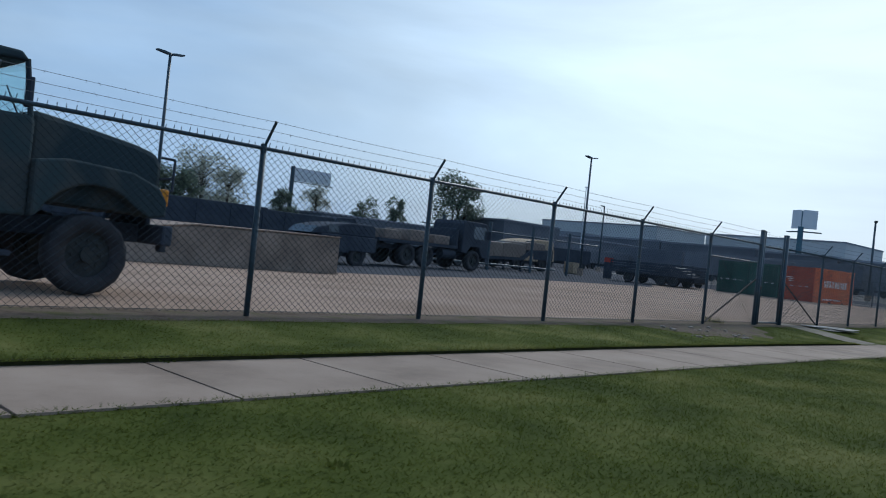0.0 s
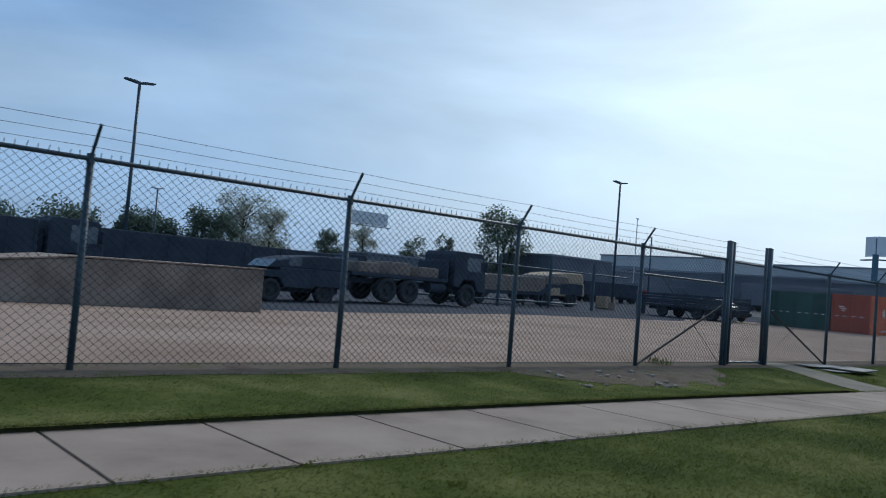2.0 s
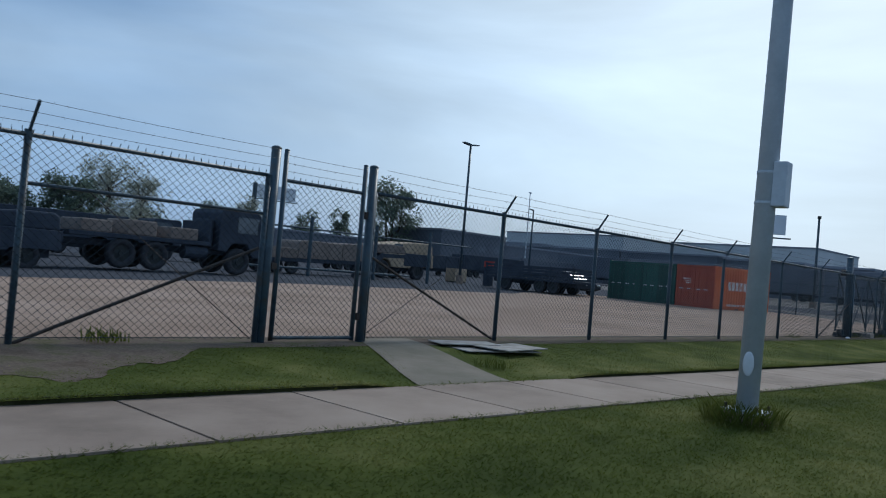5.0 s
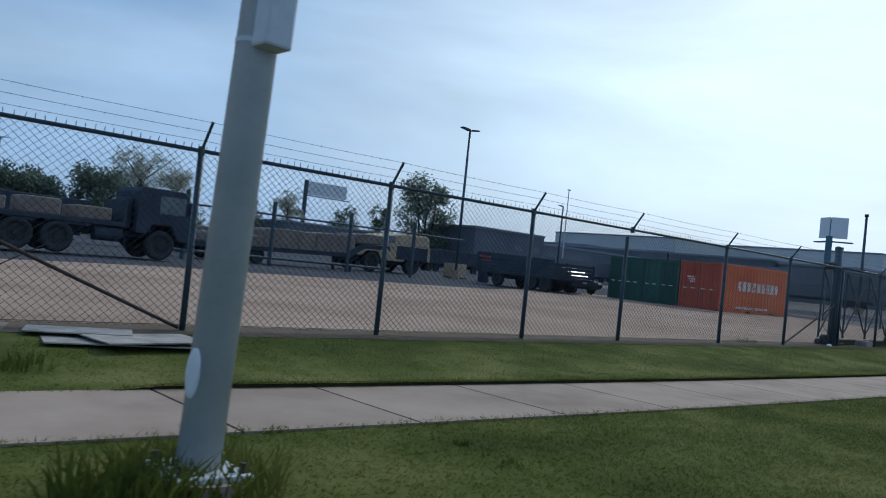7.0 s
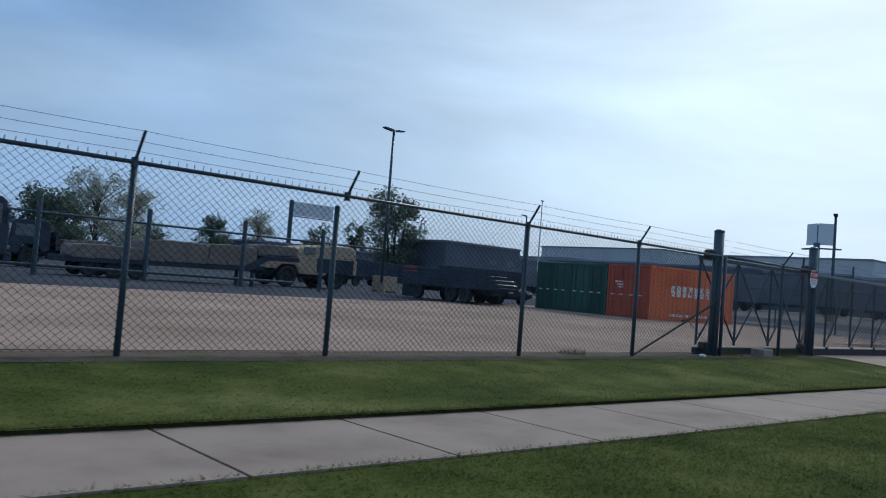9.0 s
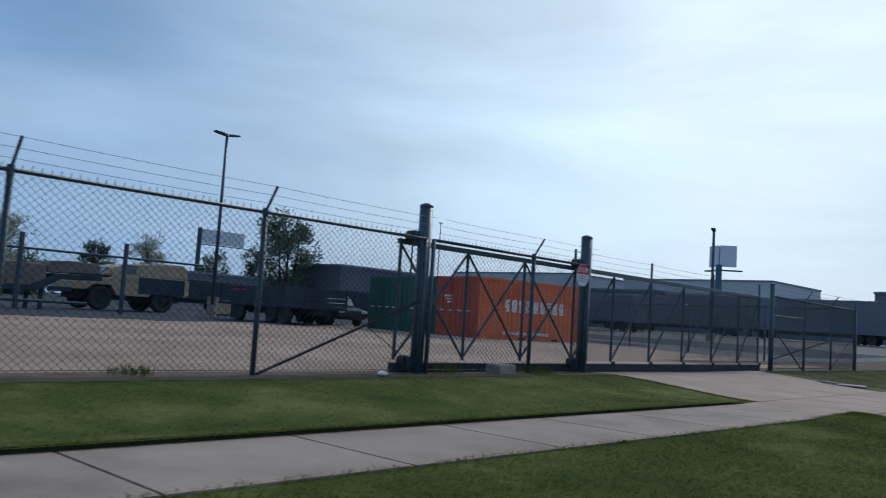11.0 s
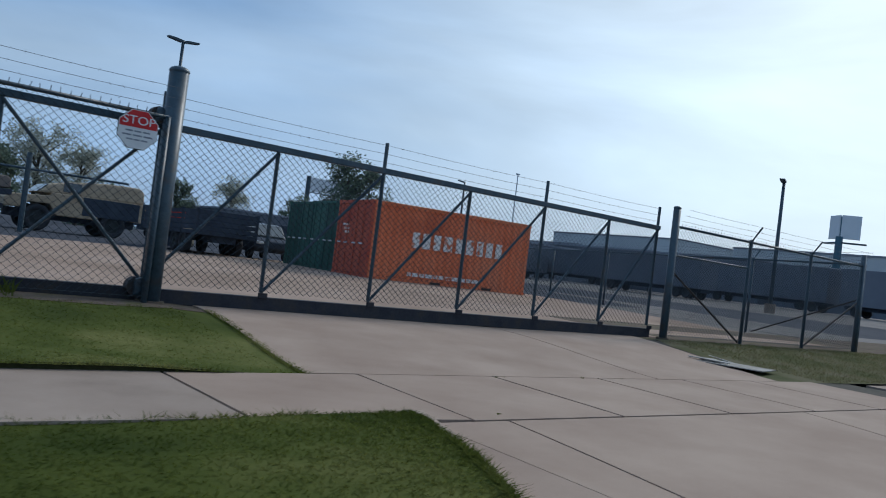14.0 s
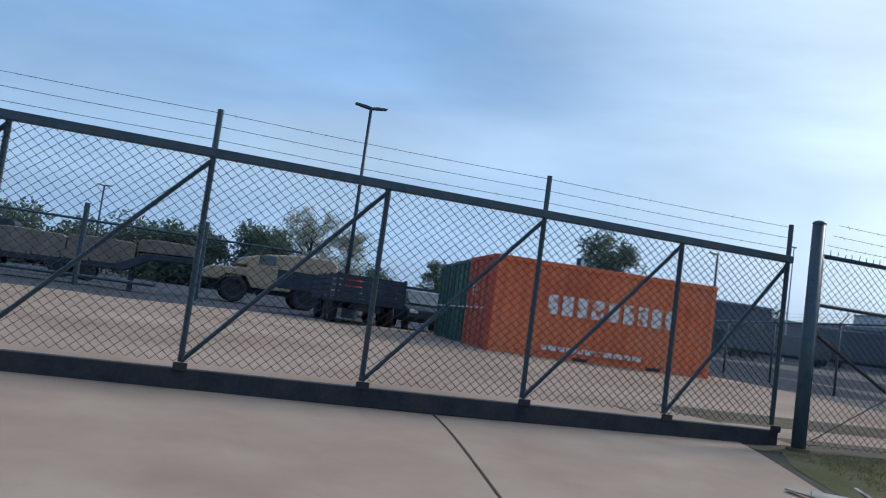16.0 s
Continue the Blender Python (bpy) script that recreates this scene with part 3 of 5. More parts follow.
for z in (2.15, 2.27, 2.39):
    part("barbed_wire", barbed_line([(x, 0, z) for x in (44.55, 47.66, 50.88, 53.88)]), None, slide)


def gate_post(x, y, r, z, rollers, label):
    g = thing("gate_post", pose(x, y, 0), label, "gate post", "sliding gate posts")
    part("tube", post_mesh(r, -0.4, z, 20), None, g)
    if rollers:
        for zz, s in ((2.12, 0.11), (0.16, 0.13)):
            bm = box(B(), -0.18, -0.02, 0.0, 0.22, zz - s * 0.8, zz + s * 0.8, 0.04)
            part("roller_bracket", bm, M_STEEL, g)
            part("roller", rod(B(), (-0.14, 0.06, zz), (-0.14, 0.2, zz), s * 0.85, 14), M_RUST, g)
    part("footing", rod(B(), (0, 0, -0.3), (0, 0, 0.02), r + 0.05, 18), M_DIRT, g)
    return g


gate_post(39.98, 8.86, 0.105, 2.6, True, "thick dark round steel gate post with roller brackets")
gate_post(44.59, 8.87, 0.11, 2.64, True, "thick dark round steel gate post with roller brackets")
gate_post(53.95, 8.75, 0.068, 2.42, False, "dark round steel post where the gate closes")

# stop sign on the gate
sign = thing("stop_sign", pose(44.15, FY - 0.09, 1.87) @ Matrix.Scale(0.92, 4), "octagonal red and white warning sign on the fence", "sign")


def octagon(r, y0, y1):
    return extrude_profile(B(), [(r * math.cos(math.pi / 8 + k * math.pi / 4), r * math.sin(math.pi / 8 + k * math.pi / 4)) for k in range(8)], y0, y1)


part("plate", octagon(0.245, 0.0, 0.006), M_SIGNW, sign)
part("rim", octagon(0.252, 0.006, 0.012), M_INK, sign)
cut = [(-0.218, 0.02), (0.218, 0.02), (0.218, 0.09), (0.09, 0.218), (-0.09, 0.218), (-0.218, 0.09)]
part("red_field", extrude_profile(B(), cut, -0.004, 0.0), M_SIGNR, sign, "red upper half")


def lettering(name, text, size, m, mat, parent, depth=0.002, stretch=1.0):
    cu = bpy.data.curves.new(name, "FONT")
    cu.body, cu.size, cu.align_x, cu.align_y, cu.extrude = text, size, "CENTER", "CENTER", depth
    tmp = bpy.data.objects.new(name, cu)
    scene.collection.objects.link(tmp)
    me = bpy.data.meshes.new_from_object(tmp.evaluated_get(bpy.context.evaluated_depsgraph_get()))
    bpy.data.objects.remove(tmp)
    me.name = name
    me.materials.clear()
    me.materials.append(mat)
    ob = part(name, me, None, parent)
    ob.matrix_basis = m @ Matrix.Diagonal((stretch, 1, 1, 1))
    return ob


lettering("lettering", "STOP", 0.14, Matrix.Translation((0, -0.006, 0.1)) @ Matrix.Rotation(radians(90), 4, "X"), M_SIGNW, sign, stretch=1.15)
for z, w in ((-0.025, 0.15), (-0.075, 0.185), (-0.125, 0.13)):
    for k in range(3):
        c = -w + w * (2 * k + 1) / 3
        part("text_bar", box(B(), c - w * 0.28, c + w * 0.28, -0.003, 0.0, z - 0.009, z + 0.009), M_GREYB, sign)

# ---- street light pole on the verge ----
PX, PYY = 19.54, 3.54
pole = thing("street_light_pole", pose(PX, PYY, gz(PX, PYY) + 0.09, 0, 1.9, 0), "grey tapered steel pole on a bolted base in the verge", "pole")
part("shaft", rod(B(), (0, 0, 0.02), (0, 0, 9.5), 0.108, 24, 0.085), M_GALV, pole, smooth=True)
part("base_plate", box(B(), -0.2, 0.2, -0.2, 0.2, 0.0, 0.035, 0.008), M_GALV, pole)
for sx in (-1, 1):
    for sy in (-1, 1):
        part("bolt", rod(B(), (sx * 0.155, sy * 0.155, 0.03), (sx * 0.155, sy * 0.155, 0.085), 0.018, 6), M_RUST, pole)
part("footing", rod(B(), (0, 0, -0.5), (0, 0, 0.004), 0.25, 24), M_WALK, pole)
part("control_box", box(B(), -0.075, 0.075, -0.22, -0.08, 2.08, 2.54, 0.015), M_GALV, pole, "grey metal box strapped to the pole")
for z in (2.11, 2.42):
    part("strap", rod(B(), (0, 0, z), (0, 0, z + 0.025), 0.1065, 20), M_GALV, pole)
hb = B()
bmesh.ops.create_uvsphere(hb, u_segments=16, v_segments=8, radius=1.0, matrix=Matrix.Rotation(radians(-80), 4, "Z") @ Matrix.Translation((0, -0.104, 0.49)) @ Matrix.Diagonal((0.055, 0.014, 0.125, 1)))
part("hand_hole_cover", hb, M_SIGNW, pole, "pale oval hand-hole cover", True)

# ---- containers ----
def corrugated(L, H, y, depth=0.036, pitch=0.28):
    """A corrugated side sheet of length L and height H, facing -y."""
    verts, faces, xs = [], [], []
    x = 0.0
    while x < L:
        for dx, d in ((0.0, 0.0), (pitch * 0.25, 0.0), (pitch * 0.5, depth), (pitch * 0.75, depth)):
            if x + dx < L:
                xs.append((x + dx, d))
        x += pitch
    xs.append((L, 0.0))
    for px, d in xs:
        verts += [(px, y + d, 0), (px, y + d, H)]
    for i in range(len(xs) - 1):
        faces.append((2 * i, 2 * i + 2, 2 * i + 3, 2 * i + 1))
    return verts, faces


def container(m, side_mat, end_mat, label, letters):
    L, W, H = 6.12, 2.46, 2.45
    c = thing("shipping_container", m, label, "container", "shipping containers")
    for name, y, rot in (("side_wall", 0.03, 0), ("side_wall", 0.03, 180)):
        v, f = corrugated(L - 0.2, H - 0.24, 0.0)
        o = part(name, raw_mesh(name, v, f, side_mat), None, c)
        o.matrix_basis = Matrix.Translation((0.1, 0.03, 0.14)) if rot == 0 else Matrix.Translation((L - 0.1, W - 0.03, 0.14)) @ Matrix.Rotation(math.pi, 4, "Z")
    v, f = corrugated(W - 0.2, H - 0.24, 0.0)
    o = part("end_wall", raw_mesh("end_wall", v, f, side_mat), None, c)
    o.matrix_basis = Matrix.Translation((L - 0.03, 0.1, 0.14)) @ Matrix.Rotation(radians(90), 4, "Z")
    part("roof", box(B(), 0.06, L - 0.06, 0.06, W - 0.06, H - 0.07, H - 0.02, 0.01), side_mat, c)
    part("floor_frame", box(B(), 0.06, L - 0.06, 0.06, W - 0.06, 0.05, 0.16, 0.01), M_RUST, c)
    for x in (0, L - 0.12):
        for y in (0, W - 0.12):
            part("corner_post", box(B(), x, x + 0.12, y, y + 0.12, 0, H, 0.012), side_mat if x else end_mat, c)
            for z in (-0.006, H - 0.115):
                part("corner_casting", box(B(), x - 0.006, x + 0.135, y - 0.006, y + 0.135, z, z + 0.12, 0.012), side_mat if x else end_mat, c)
    for z in (0.02, H - 0.11):
        for y in (0.004, W - 0.084):
            part("side_rail", box(B(), 0.1, L - 0.1, y, y + 0.08, z, z + 0.12, 0.008), side_mat, c)
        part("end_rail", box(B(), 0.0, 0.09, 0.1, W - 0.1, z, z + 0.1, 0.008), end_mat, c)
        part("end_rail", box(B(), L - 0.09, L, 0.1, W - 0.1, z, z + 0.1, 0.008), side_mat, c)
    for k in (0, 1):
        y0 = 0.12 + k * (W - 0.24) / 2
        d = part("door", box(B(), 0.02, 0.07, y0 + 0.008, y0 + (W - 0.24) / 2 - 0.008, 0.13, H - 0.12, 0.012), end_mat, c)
        for q in (0.3, 0.75):
            yy = y0 + q * (W - 0.24) / 2
            part("lock_rod", rod(B(), (-0.012, yy, 0.1), (-0.012, yy, H - 0.1), 0.017, 8), end_mat, d)
            part("handle", box(B(), -0.05, -0.02, yy - 0.12, yy + 0.12, 1.05, 1.1, 0.006), M_GALV, d)
    if letters:
        # broken-up white lettering as plain bars of its size
        rnd = random.Random(4)
        x = 1.55
        for k in range(9):
            w = rnd.choice((0.3, 0.33, 0.38))
            part("lettering_bar", box(B(), x, x + w * 0.86, 0.012, 0.022, 1.15, 1.64), M_WHITE, c, "worn white letter block")
            x += w + 0.08
        x = 1.5
        for k in range(11):
            w = rnd.uniform(0.14, 0.26)
            part("small_text_bar", box(B(), x, x + w, 0.012, 0.022, 0.24, 0.36), M_WHITE, c)
            x += w + 0.05
        for k, z in enumerate((1.62, 1.5, 1.38)):
            part("code_bar", box(B(), 0.012, 0.019, 1.5, 2.0 - 0.1 * k, z, z + 0.07), M_WHITE, c)
        for x in (2.35, 4.35):
            part("rust_patch", box(B(), x, x + 0.4, 0.0, 0.003, 0.05, 0.13), M_RUST, c)
    return c


CA = radians(-7.1)
CM = Matrix.Translation((54.9, 20.45, 0.15)) @ Matrix.Rotation(CA, 4, "Z")
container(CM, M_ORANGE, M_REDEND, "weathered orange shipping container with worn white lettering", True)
container(CM @ Matrix.Translation((0.1, 2.6, 0.0)), M_GREENC, M_GREENC, "dark green shipping container beside the orange one", False)
container(CM @ Matrix.Translation((0.2, 5.15, 0.0)), M_GREENC, M_GREENC, "dark green shipping container beside the orange one", False)

# ---- concrete loading wall ----
wall = thing("concrete_ramp_wall", pose(14.9, 22.98, -0.22), "stained grey concrete loading ramp wall with sloping ends", "wall")
part("ramp_body", extrude_profile(B(), [(0, 0), (0, 1.34), (-5.6, 1.27), (-11.5, 0.62), (-19, 0.12), (-19, 0)], 0, 3.6, 0.04), M_BARRIER, wall)
part("coping", extrude_profile(B(), [(0.03, 1.345), (0.03, 1.39), (-5.6, 1.32), (-11.5, 0.67), (-11.5, 0.625), (-5.6, 1.275)], -0.03, 3.63, 0.01), M_WALK, wall, "paler worn top edge")

# ---- yard lamps ----
def yard_lamp(x, y, h, label, heads=2, turn=0.0, r=0.11):
    z = gz(x, min(y, 60))
    g = thing("yard_lamp", pose(x, y, z, 0, 0, turn), label, "lamp post", "yard lamps")
    part("pole", rod(B(), (0, 0, 0), (0, 0, h - z), r, 12, r * 0.7), M_STEEL, g, smooth=True)
    part("footing", rod(B(), (0, 0, -0.2), (0, 0, 0.6), r * 2.4, 14), M_WALK, g)
    for s in ((-1, 1) if heads == 2 else (-1,)):
        hd = part("lamp_head", extrude_profile(B(), [(s * 0.08, 0.0), (s * 0.3, 0.03), (s * 0.78, 0.1), (s * 0.8, 0.17), (s * 0.3, 0.14), (s * 0.08, 0.1)], -0.16, 0.16), M_STEEL, g)
        hd.location = (0, 0, h - z - 0.12)
    return g


yard_lamp(17.49, 42.66, 10.36, "tall dark steel lamp post with two flat heads")
yard_lamp(55.24, 40.03, 10.46, "tall dark steel lamp post with two flat heads")
yard_lamp(92.87, 62.61, 9.62, "tall dark steel lamp post with one flat head", 1, 0, 0.13)
yard_lamp(89.73, 26.89, 8.93, "tall dark steel lamp post with one flat head", 1, 20, 0.14)
yard_lamp(39.00, 94.04, 9.68, "tall dark steel lamp post with two flat heads", 2, 0, 0.13)
mast = thing("antenna_mast", pose(120.9, 85.1, 0), "slim grey mast with a small top fitting", "mast")
part("tube", rod(B(), (0, 0, 0), (0, 0, 15.46), 0.13, 10, 0.07), M_GALV, mast)
part("top_fitting", box(B(), -0.35, 0.35, -0.08, 0.08, 15.36, 15.56, 0.03), M_GALV, mast)

# inner pipe fence in the yard
inner = thing("inner_pipe_fence", pose(0, 36.64, 0), "dark pipe fence with tall posts inside the yard", "fence")
for x in (34.25, 38.95, 43.80, 48.43):
    p = part("post", rod(B(), (x, 0, -0.3), (x, 0, 3.4), 0.11, 10), M_STEEL, inner)
for z in (2.73,):
    part("rail", rod(B(), (32.3, 0, z), (52.5, 0, z), 0.05, 8), M_STEEL, inner)
part("rail", rod(B(), (32.3, 0, 0.5), (46.8, 0, 0.5), 0.07, 8), M_STEEL, inner)

# ---- signs on masts ----
bill = thing("billboard", pose(191.0, 71.9, 0.16) @ Matrix.Scale(1.260, 4), "V-shaped pole billboard with pale panels on a blue-grey column", "billboard")
part("column", rod(B(), (0, 0, 0), (0, 0, 12.2), 0.55, 16, 0.5), M_BLUEB, bill)
for s in (1, -1):
    lo, hi = (0.12, 2.75) if s > 0 else (-2.75, -0.12)
    p = part("panel", box(B(), -0.12, 0.12, lo, hi, 11.9, 15.4, 0.04), M_BILL, bill)
    q = part("catwalk", box(B(), -0.45, 0.45, min(lo, hi) - (0.9 if s < 0 else 0.1), max(lo, hi) + (0.9 if s > 0 else 0.1), 11.2, 11.4, 0.03), M_STEEL, bill)
    p.rotation_euler = q.rotation_euler = (0, 0, -s * radians(34))
part("brace_frame", box(B(), 0.1, 0.6, -0.25, 0.25, 11.0, 15.2, 0.03), M_BLUEB, bill)
hoard = thing("roadside_billboard", pose(191.4, 277.8, 0.85) @ Matrix.Scale(1.12, 4), "distant flat grey billboard on a single side post", "billboard")
part("post", rod(B(), (0, 0, 0), (0, 0, 25.5), 0.8, 10), M_STEEL, hoard)
part("panel", box(B(), 0.4, 17.5, -0.4, 0.4, 20.4, 25.2, 0.05), M_BILL, hoard)
part("catwalk", box(B(), -0.5, 18.6, -0.9, -0.4, 19.8, 20.1), M_STEEL, hoard)
upole = thing("utility_pole", pose(114.9, 19.6, 0), "dark wooden utility pole with a short crossarm and wires", "utility pole")
part("pole", rod(B(), (0, 0, 0), (0, 0, 8.5), 0.2, 10, 0.16), M_STEEL, upole)
part("crossarm", box(B(), -0.1, 0.1, -1.2, 0.6, 7.9, 8.1), M_BARK, upole)
part("transformer", rod(B(), (-0.2, -0.6, 6.2), (-0.2, -0.6, 7.2), 0.3, 12), M_GALV, upole)
for y0 in (-1.1, 0.5):
    part("wire", rod(B(), (0, y0, 8.12), (30, y0 - 60, 7.6), 0.025, 4), M_STEEL, upole)


# ---- far buildings ----
def building(x0, x1, y0, y1, h, mat, label, face="x", bays=6, doors=True, turn=0.0):
    """A flat-roofed hall; its seen front is at x0 (face x) or y0 (face y), with openings set into it."""
    cx, cy = (x0 + x1) / 2, (y0 + y1) / 2
    g = thing("industrial_building", pose(cx, cy, 0.1, 0, 0, turn), label, "building", "far buildings")
    w, d = (x1 - x0) / 2, (y1 - y0) / 2
    part("wall", box(B(), -w, w, -d, d, -0.5, h), mat, g)
    part("parapet", box(B(), -w - 0.15, w + 0.15, -d - 0.15, d + 0.15, h, h + 0.35, 0.03), M_GREYB, g)
    part("roof", box(B(), -w + 0.3, w - 0.3, -d + 0.3, d - 0.3, h + 0.351, h + 0.4), M_ROOF, g)
    n = bays
    for k in range(n):
        f = -1 + 2 * (k + 0.5) / n
        if face == "x":
            c, hw = f * d, d / n * 0.55
            dd = part("dock_door", box(B(), -w - 0.05, -w + 0.1, c - hw, c + hw, -0.3, min(3.6, h * 0.5), 0.02), mat, g)
            part("window", box(B(), -w - 0.04, -w + 0.1, c - hw * 0.8, c + hw * 0.8, h * 0.62, h * 0.62 + 0.9, 0.02), M_DARKB, g)
        else:
            c, hw = f * w, w / n * 0.55
            dd = part("dock_door", box(B(), c - hw, c + hw, -d - 0.05, -d + 0.1, -0.3, min(3.6, h * 0.5), 0.02), mat, g)
            part("window", box(B(), c - hw * 0.8, c + hw * 0.8, -d - 0.04, -d + 0.1, h * 0.62, h * 0.62 + 0.9, 0.02), M_DARKB, g)
    return g


building(162.8, 192.8, 70.3, 91.9, 8.0, M_DARKB, "far dark flat-roofed industrial hall", "x", 5)
building(162.8, 192.8, 92.3, 131.0, 8.2, M_DARKB, "far dark flat-roofed industrial hall", "x", 8)
building(164.9, 194.9, 54.6, 69.9, 7.6, M_DARKB, "far dark flat-roofed industrial hall", "x", 4)
building(164.9, 194.9, 42.7, 54.1, 7.2, M_DARKB, "far dark flat-roofed industrial hall", "x", 3)
building(164.9, 202.9, 35.4, 42.5, 6.75, M_GREYB, "far grey flat-roofed hall", "x", 2)
building(162.8, 202.8, 20.4, 35.0, 8.5, M_DARKB, "far tall dark flat-roofed hall", "x", 3)
building(164.9, 202.9, 0.0, 20.1, 4.7, M_DARKB, "far long dark flat-roofed hall", "x", 5)
building(205.0, 235.0, 66.0, 102.0, 13.0, M_PALEB, "pale tall warehouse behind the dark halls", "x", 6)
building(205.0, 235.0, 117.0, 158.0, 14.2, M_PALEB, "pale tall warehouse behind the dark halls", "x", 7)
building(108.8, 125.8, 93.6, 105.6, 7.53, M_DARKB, "dark blue-grey industrial hall beyond the yard", "y", 4)
building(177.3, 222.1, 124.2, 152.2, 9.41, M_GREYB, "far grey flat-roofed industrial hall", "y", 8)
building(96.2, 141.5, 130.5, 148.5, 5.91, M_DARKB, "far low dark shed", "y", 8)
building(126.9, 175.2, 95.7, 107.7, 6.35, M_DARKB, "low dark store beyond the yard", "y", 9)


# ---- vehicles ----
def tyre_mesh(r, w, seg=28):
    bm = B()
    prof = [(0.55 * r, -w * 0.42), (0.86 * r, -w * 0.5), (0.97 * r, -w * 0.42), (r, -w * 0.25), (r, w * 0.25), (0.97 * r, w * 0.42), (0.86 * r, w * 0.5), (0.55 * r, w * 0.42)]
    rings = []
    for k in range(seg):
        a = 2 * math.pi * k / seg
        bump = 1.0 if k % 2 else 0.975
        rings.append([bm.verts.new((q * (bump if q > 0.9 * r else 1) * math.cos(a), y, q * (bump if q > 0.9 * r else 1) * math.sin(a))) for q, y in prof])
    for k in range(seg):
        r0, r1 = rings[k], rings[(k + 1) % seg]
        for j in range(len(prof)):
            bm.faces.new((r0[j], r1[j], r1[(j + 1) % len(prof)], r0[(j + 1) % len(prof)]))
    bmesh.ops.recalc_face_normals(bm, faces=bm.faces)
    return mesh_of("tyre", bm, M_RUBBER, True)


def rim_mesh(r, w):
    bm = rod(B(), (0, -w * 0.3, 0), (0, w * 0.3, 0), r * 0.57, 20)
    rod(bm, (0, -w * 0.48, 0), (0, w * 0.48, 0), r * 0.2, 12)
    for k in range(8):
        a = 2 * math.pi * k / 8
        rod(bm, (r * 0.36 * math.cos(a), -w * 0.36, r * 0.36 * math.sin(a)), (r * 0.36 * math.cos(a), w * 0.36, r * 0.36 * math.sin(a)), r * 0.04, 6)
    return mesh_of("rim", bm, M_RIM)


WHEELS = {}


def wheel(parent, x, y, r, w=0.34):
    key = (r, w)
    if key not in WHEELS:
        WHEELS[key] = (tyre_mesh(r, w), rim_mesh(r, w))
    t = part("wheel", WHEELS[key][0], None, parent)
    t.location = (x, y, r)
    part("rim", WHEELS[key][1], None, t)
    return t


def hood_truck(m):
    """Long-nosed army truck; +x is its front, its near side at y = 0."""
    g = thing("army_truck", m, "camouflaged long-nosed army truck parked inside the fence", "truck")
    W = 2.3
    part("hood", extrude_profile(B(), [(-1.75, 1.15), (-1.75, 2.28), (-1.3, 2.22), (-0.35, 2.06), (-0.08, 1.98), (0.02, 1.82), (0.03, 1.1)], 0.28, W - 0.28, 0.07), M_CAMO, g)
    arch = [(-1.75, 0.95), (-1.75, 1.66), (-1.35, 1.72), (-0.5, 1.66), (-0.12, 1.5), (0.0, 1.32), (0.0, 1.12), (-0.24, 1.08)]
    arch += [(-0.98 + 0.8 * math.cos(a), 0.55 + 0.88 * math.sin(a)) for a in (0.85, 1.05, 1.3, 1.57, 1.85, 2.15, 2.4, 2.6)]
    for y0, y1 in ((0.0, 0.5), (W - 0.5, W)):
        part("fender", extrude_profile(B(), arch, y0, y1, 0.03), M_CAMO, g)
    part("grille", box(B(), -0.02, 0.06, 0.55, W - 0.55, 0.95, 1.72, 0.02), M_DARKV, g)
    part("bumper", box(B(), -0.02, 0.14, 0.02, W - 0.02, 0.72, 1.0, 0.03), M_DARKV, g)
    for y in (0.4, W - 0.4):
        part("tow_shackle", box(B(), 0.12, 0.22, y - 0.08, y + 0.08, 0.62, 0.98, 0.03), M_DARKV, g)
    for y in (0.2, W - 0.2):
        part("marker_lamp", box(B(), -0.08, 0.06, y - 0.12, y + 0.12, 1.26, 1.5, 0.03), M_AMBER, g, "amber marker lamp")
        part("headlamp", rod(B(), (0.0, y + (0.24 if y < 1 else -0.24), 1.25), (0.07, y + (0.24 if y < 1 else -0.24), 1.25), 0.1, 14), M_GLASS, g)
    cab = part("cab", extrude_profile(B(), [(-1.75, 0.95), (-1.75, 2.12), (-1.8, 2.18), (-3.35, 2.18), (-3.35, 0.95)], 0.12, W - 0.12, 0.04), M_CAMO, g)
    part("roof", extrude_profile(B(), [(-1.88, 2.82), (-1.98, 2.93), (-3.2, 2.95), (-3.38, 2.86), (-3.38, 2.8)], 0.1, W - 0.1, 0.03), M_CAMO, cab)
    for y in (0.16, W - 0.16):
        for x0, x1 in ((-1.8, -1.9), (-2.55, -2.57), (-3.32, -3.32)):
            part("pillar", rod(B(), (x0, y, 2.15), (x1, y, 2.85), 0.035, 8), M_CAMO, cab)
        part("side_window", box(B(), -3.28, -1.9, y - 0.012, y + 0.012, 2.18, 2.82), M_CLEAR, cab)
        part("door_handle", box(B(), -2.9, -2.75, y - 0.08, y - 0.03, 1.75, 1.8), M_DARKV, cab)
    part("windscreen", extrude_profile(B(), [(-1.78, 2.18), (-1.88, 2.82), (-1.9, 2.82), (-1.8, 2.18)], 0.18, W - 0.18), M_CLEAR, cab)
    for y in (0.6, W - 0.6):
        part("seat", box(B(), -3.1, -2.9, y - 0.25, y + 0.25, 1.7, 2.55, 0.05), M_DARKV, cab)
    sw = rod(B(), (-2.12, W - 0.6, 2.22), (-2.16, W - 0.6, 2.25), 0.23, 20)
    part("steering_wheel", sw, M_DARKV, cab)
    part("wiper", rod(B(), (-1.76, 0.7, 2.2), (-1.84, 1.0, 2.6), 0.012, 5), M_DARKV, cab)
    part("exhaust_stack", rod(B(), (-3.45, W - 0.3, 1.2), (-3.45, W - 0.3, 3.1), 0.07, 12), M_DARKV, g)
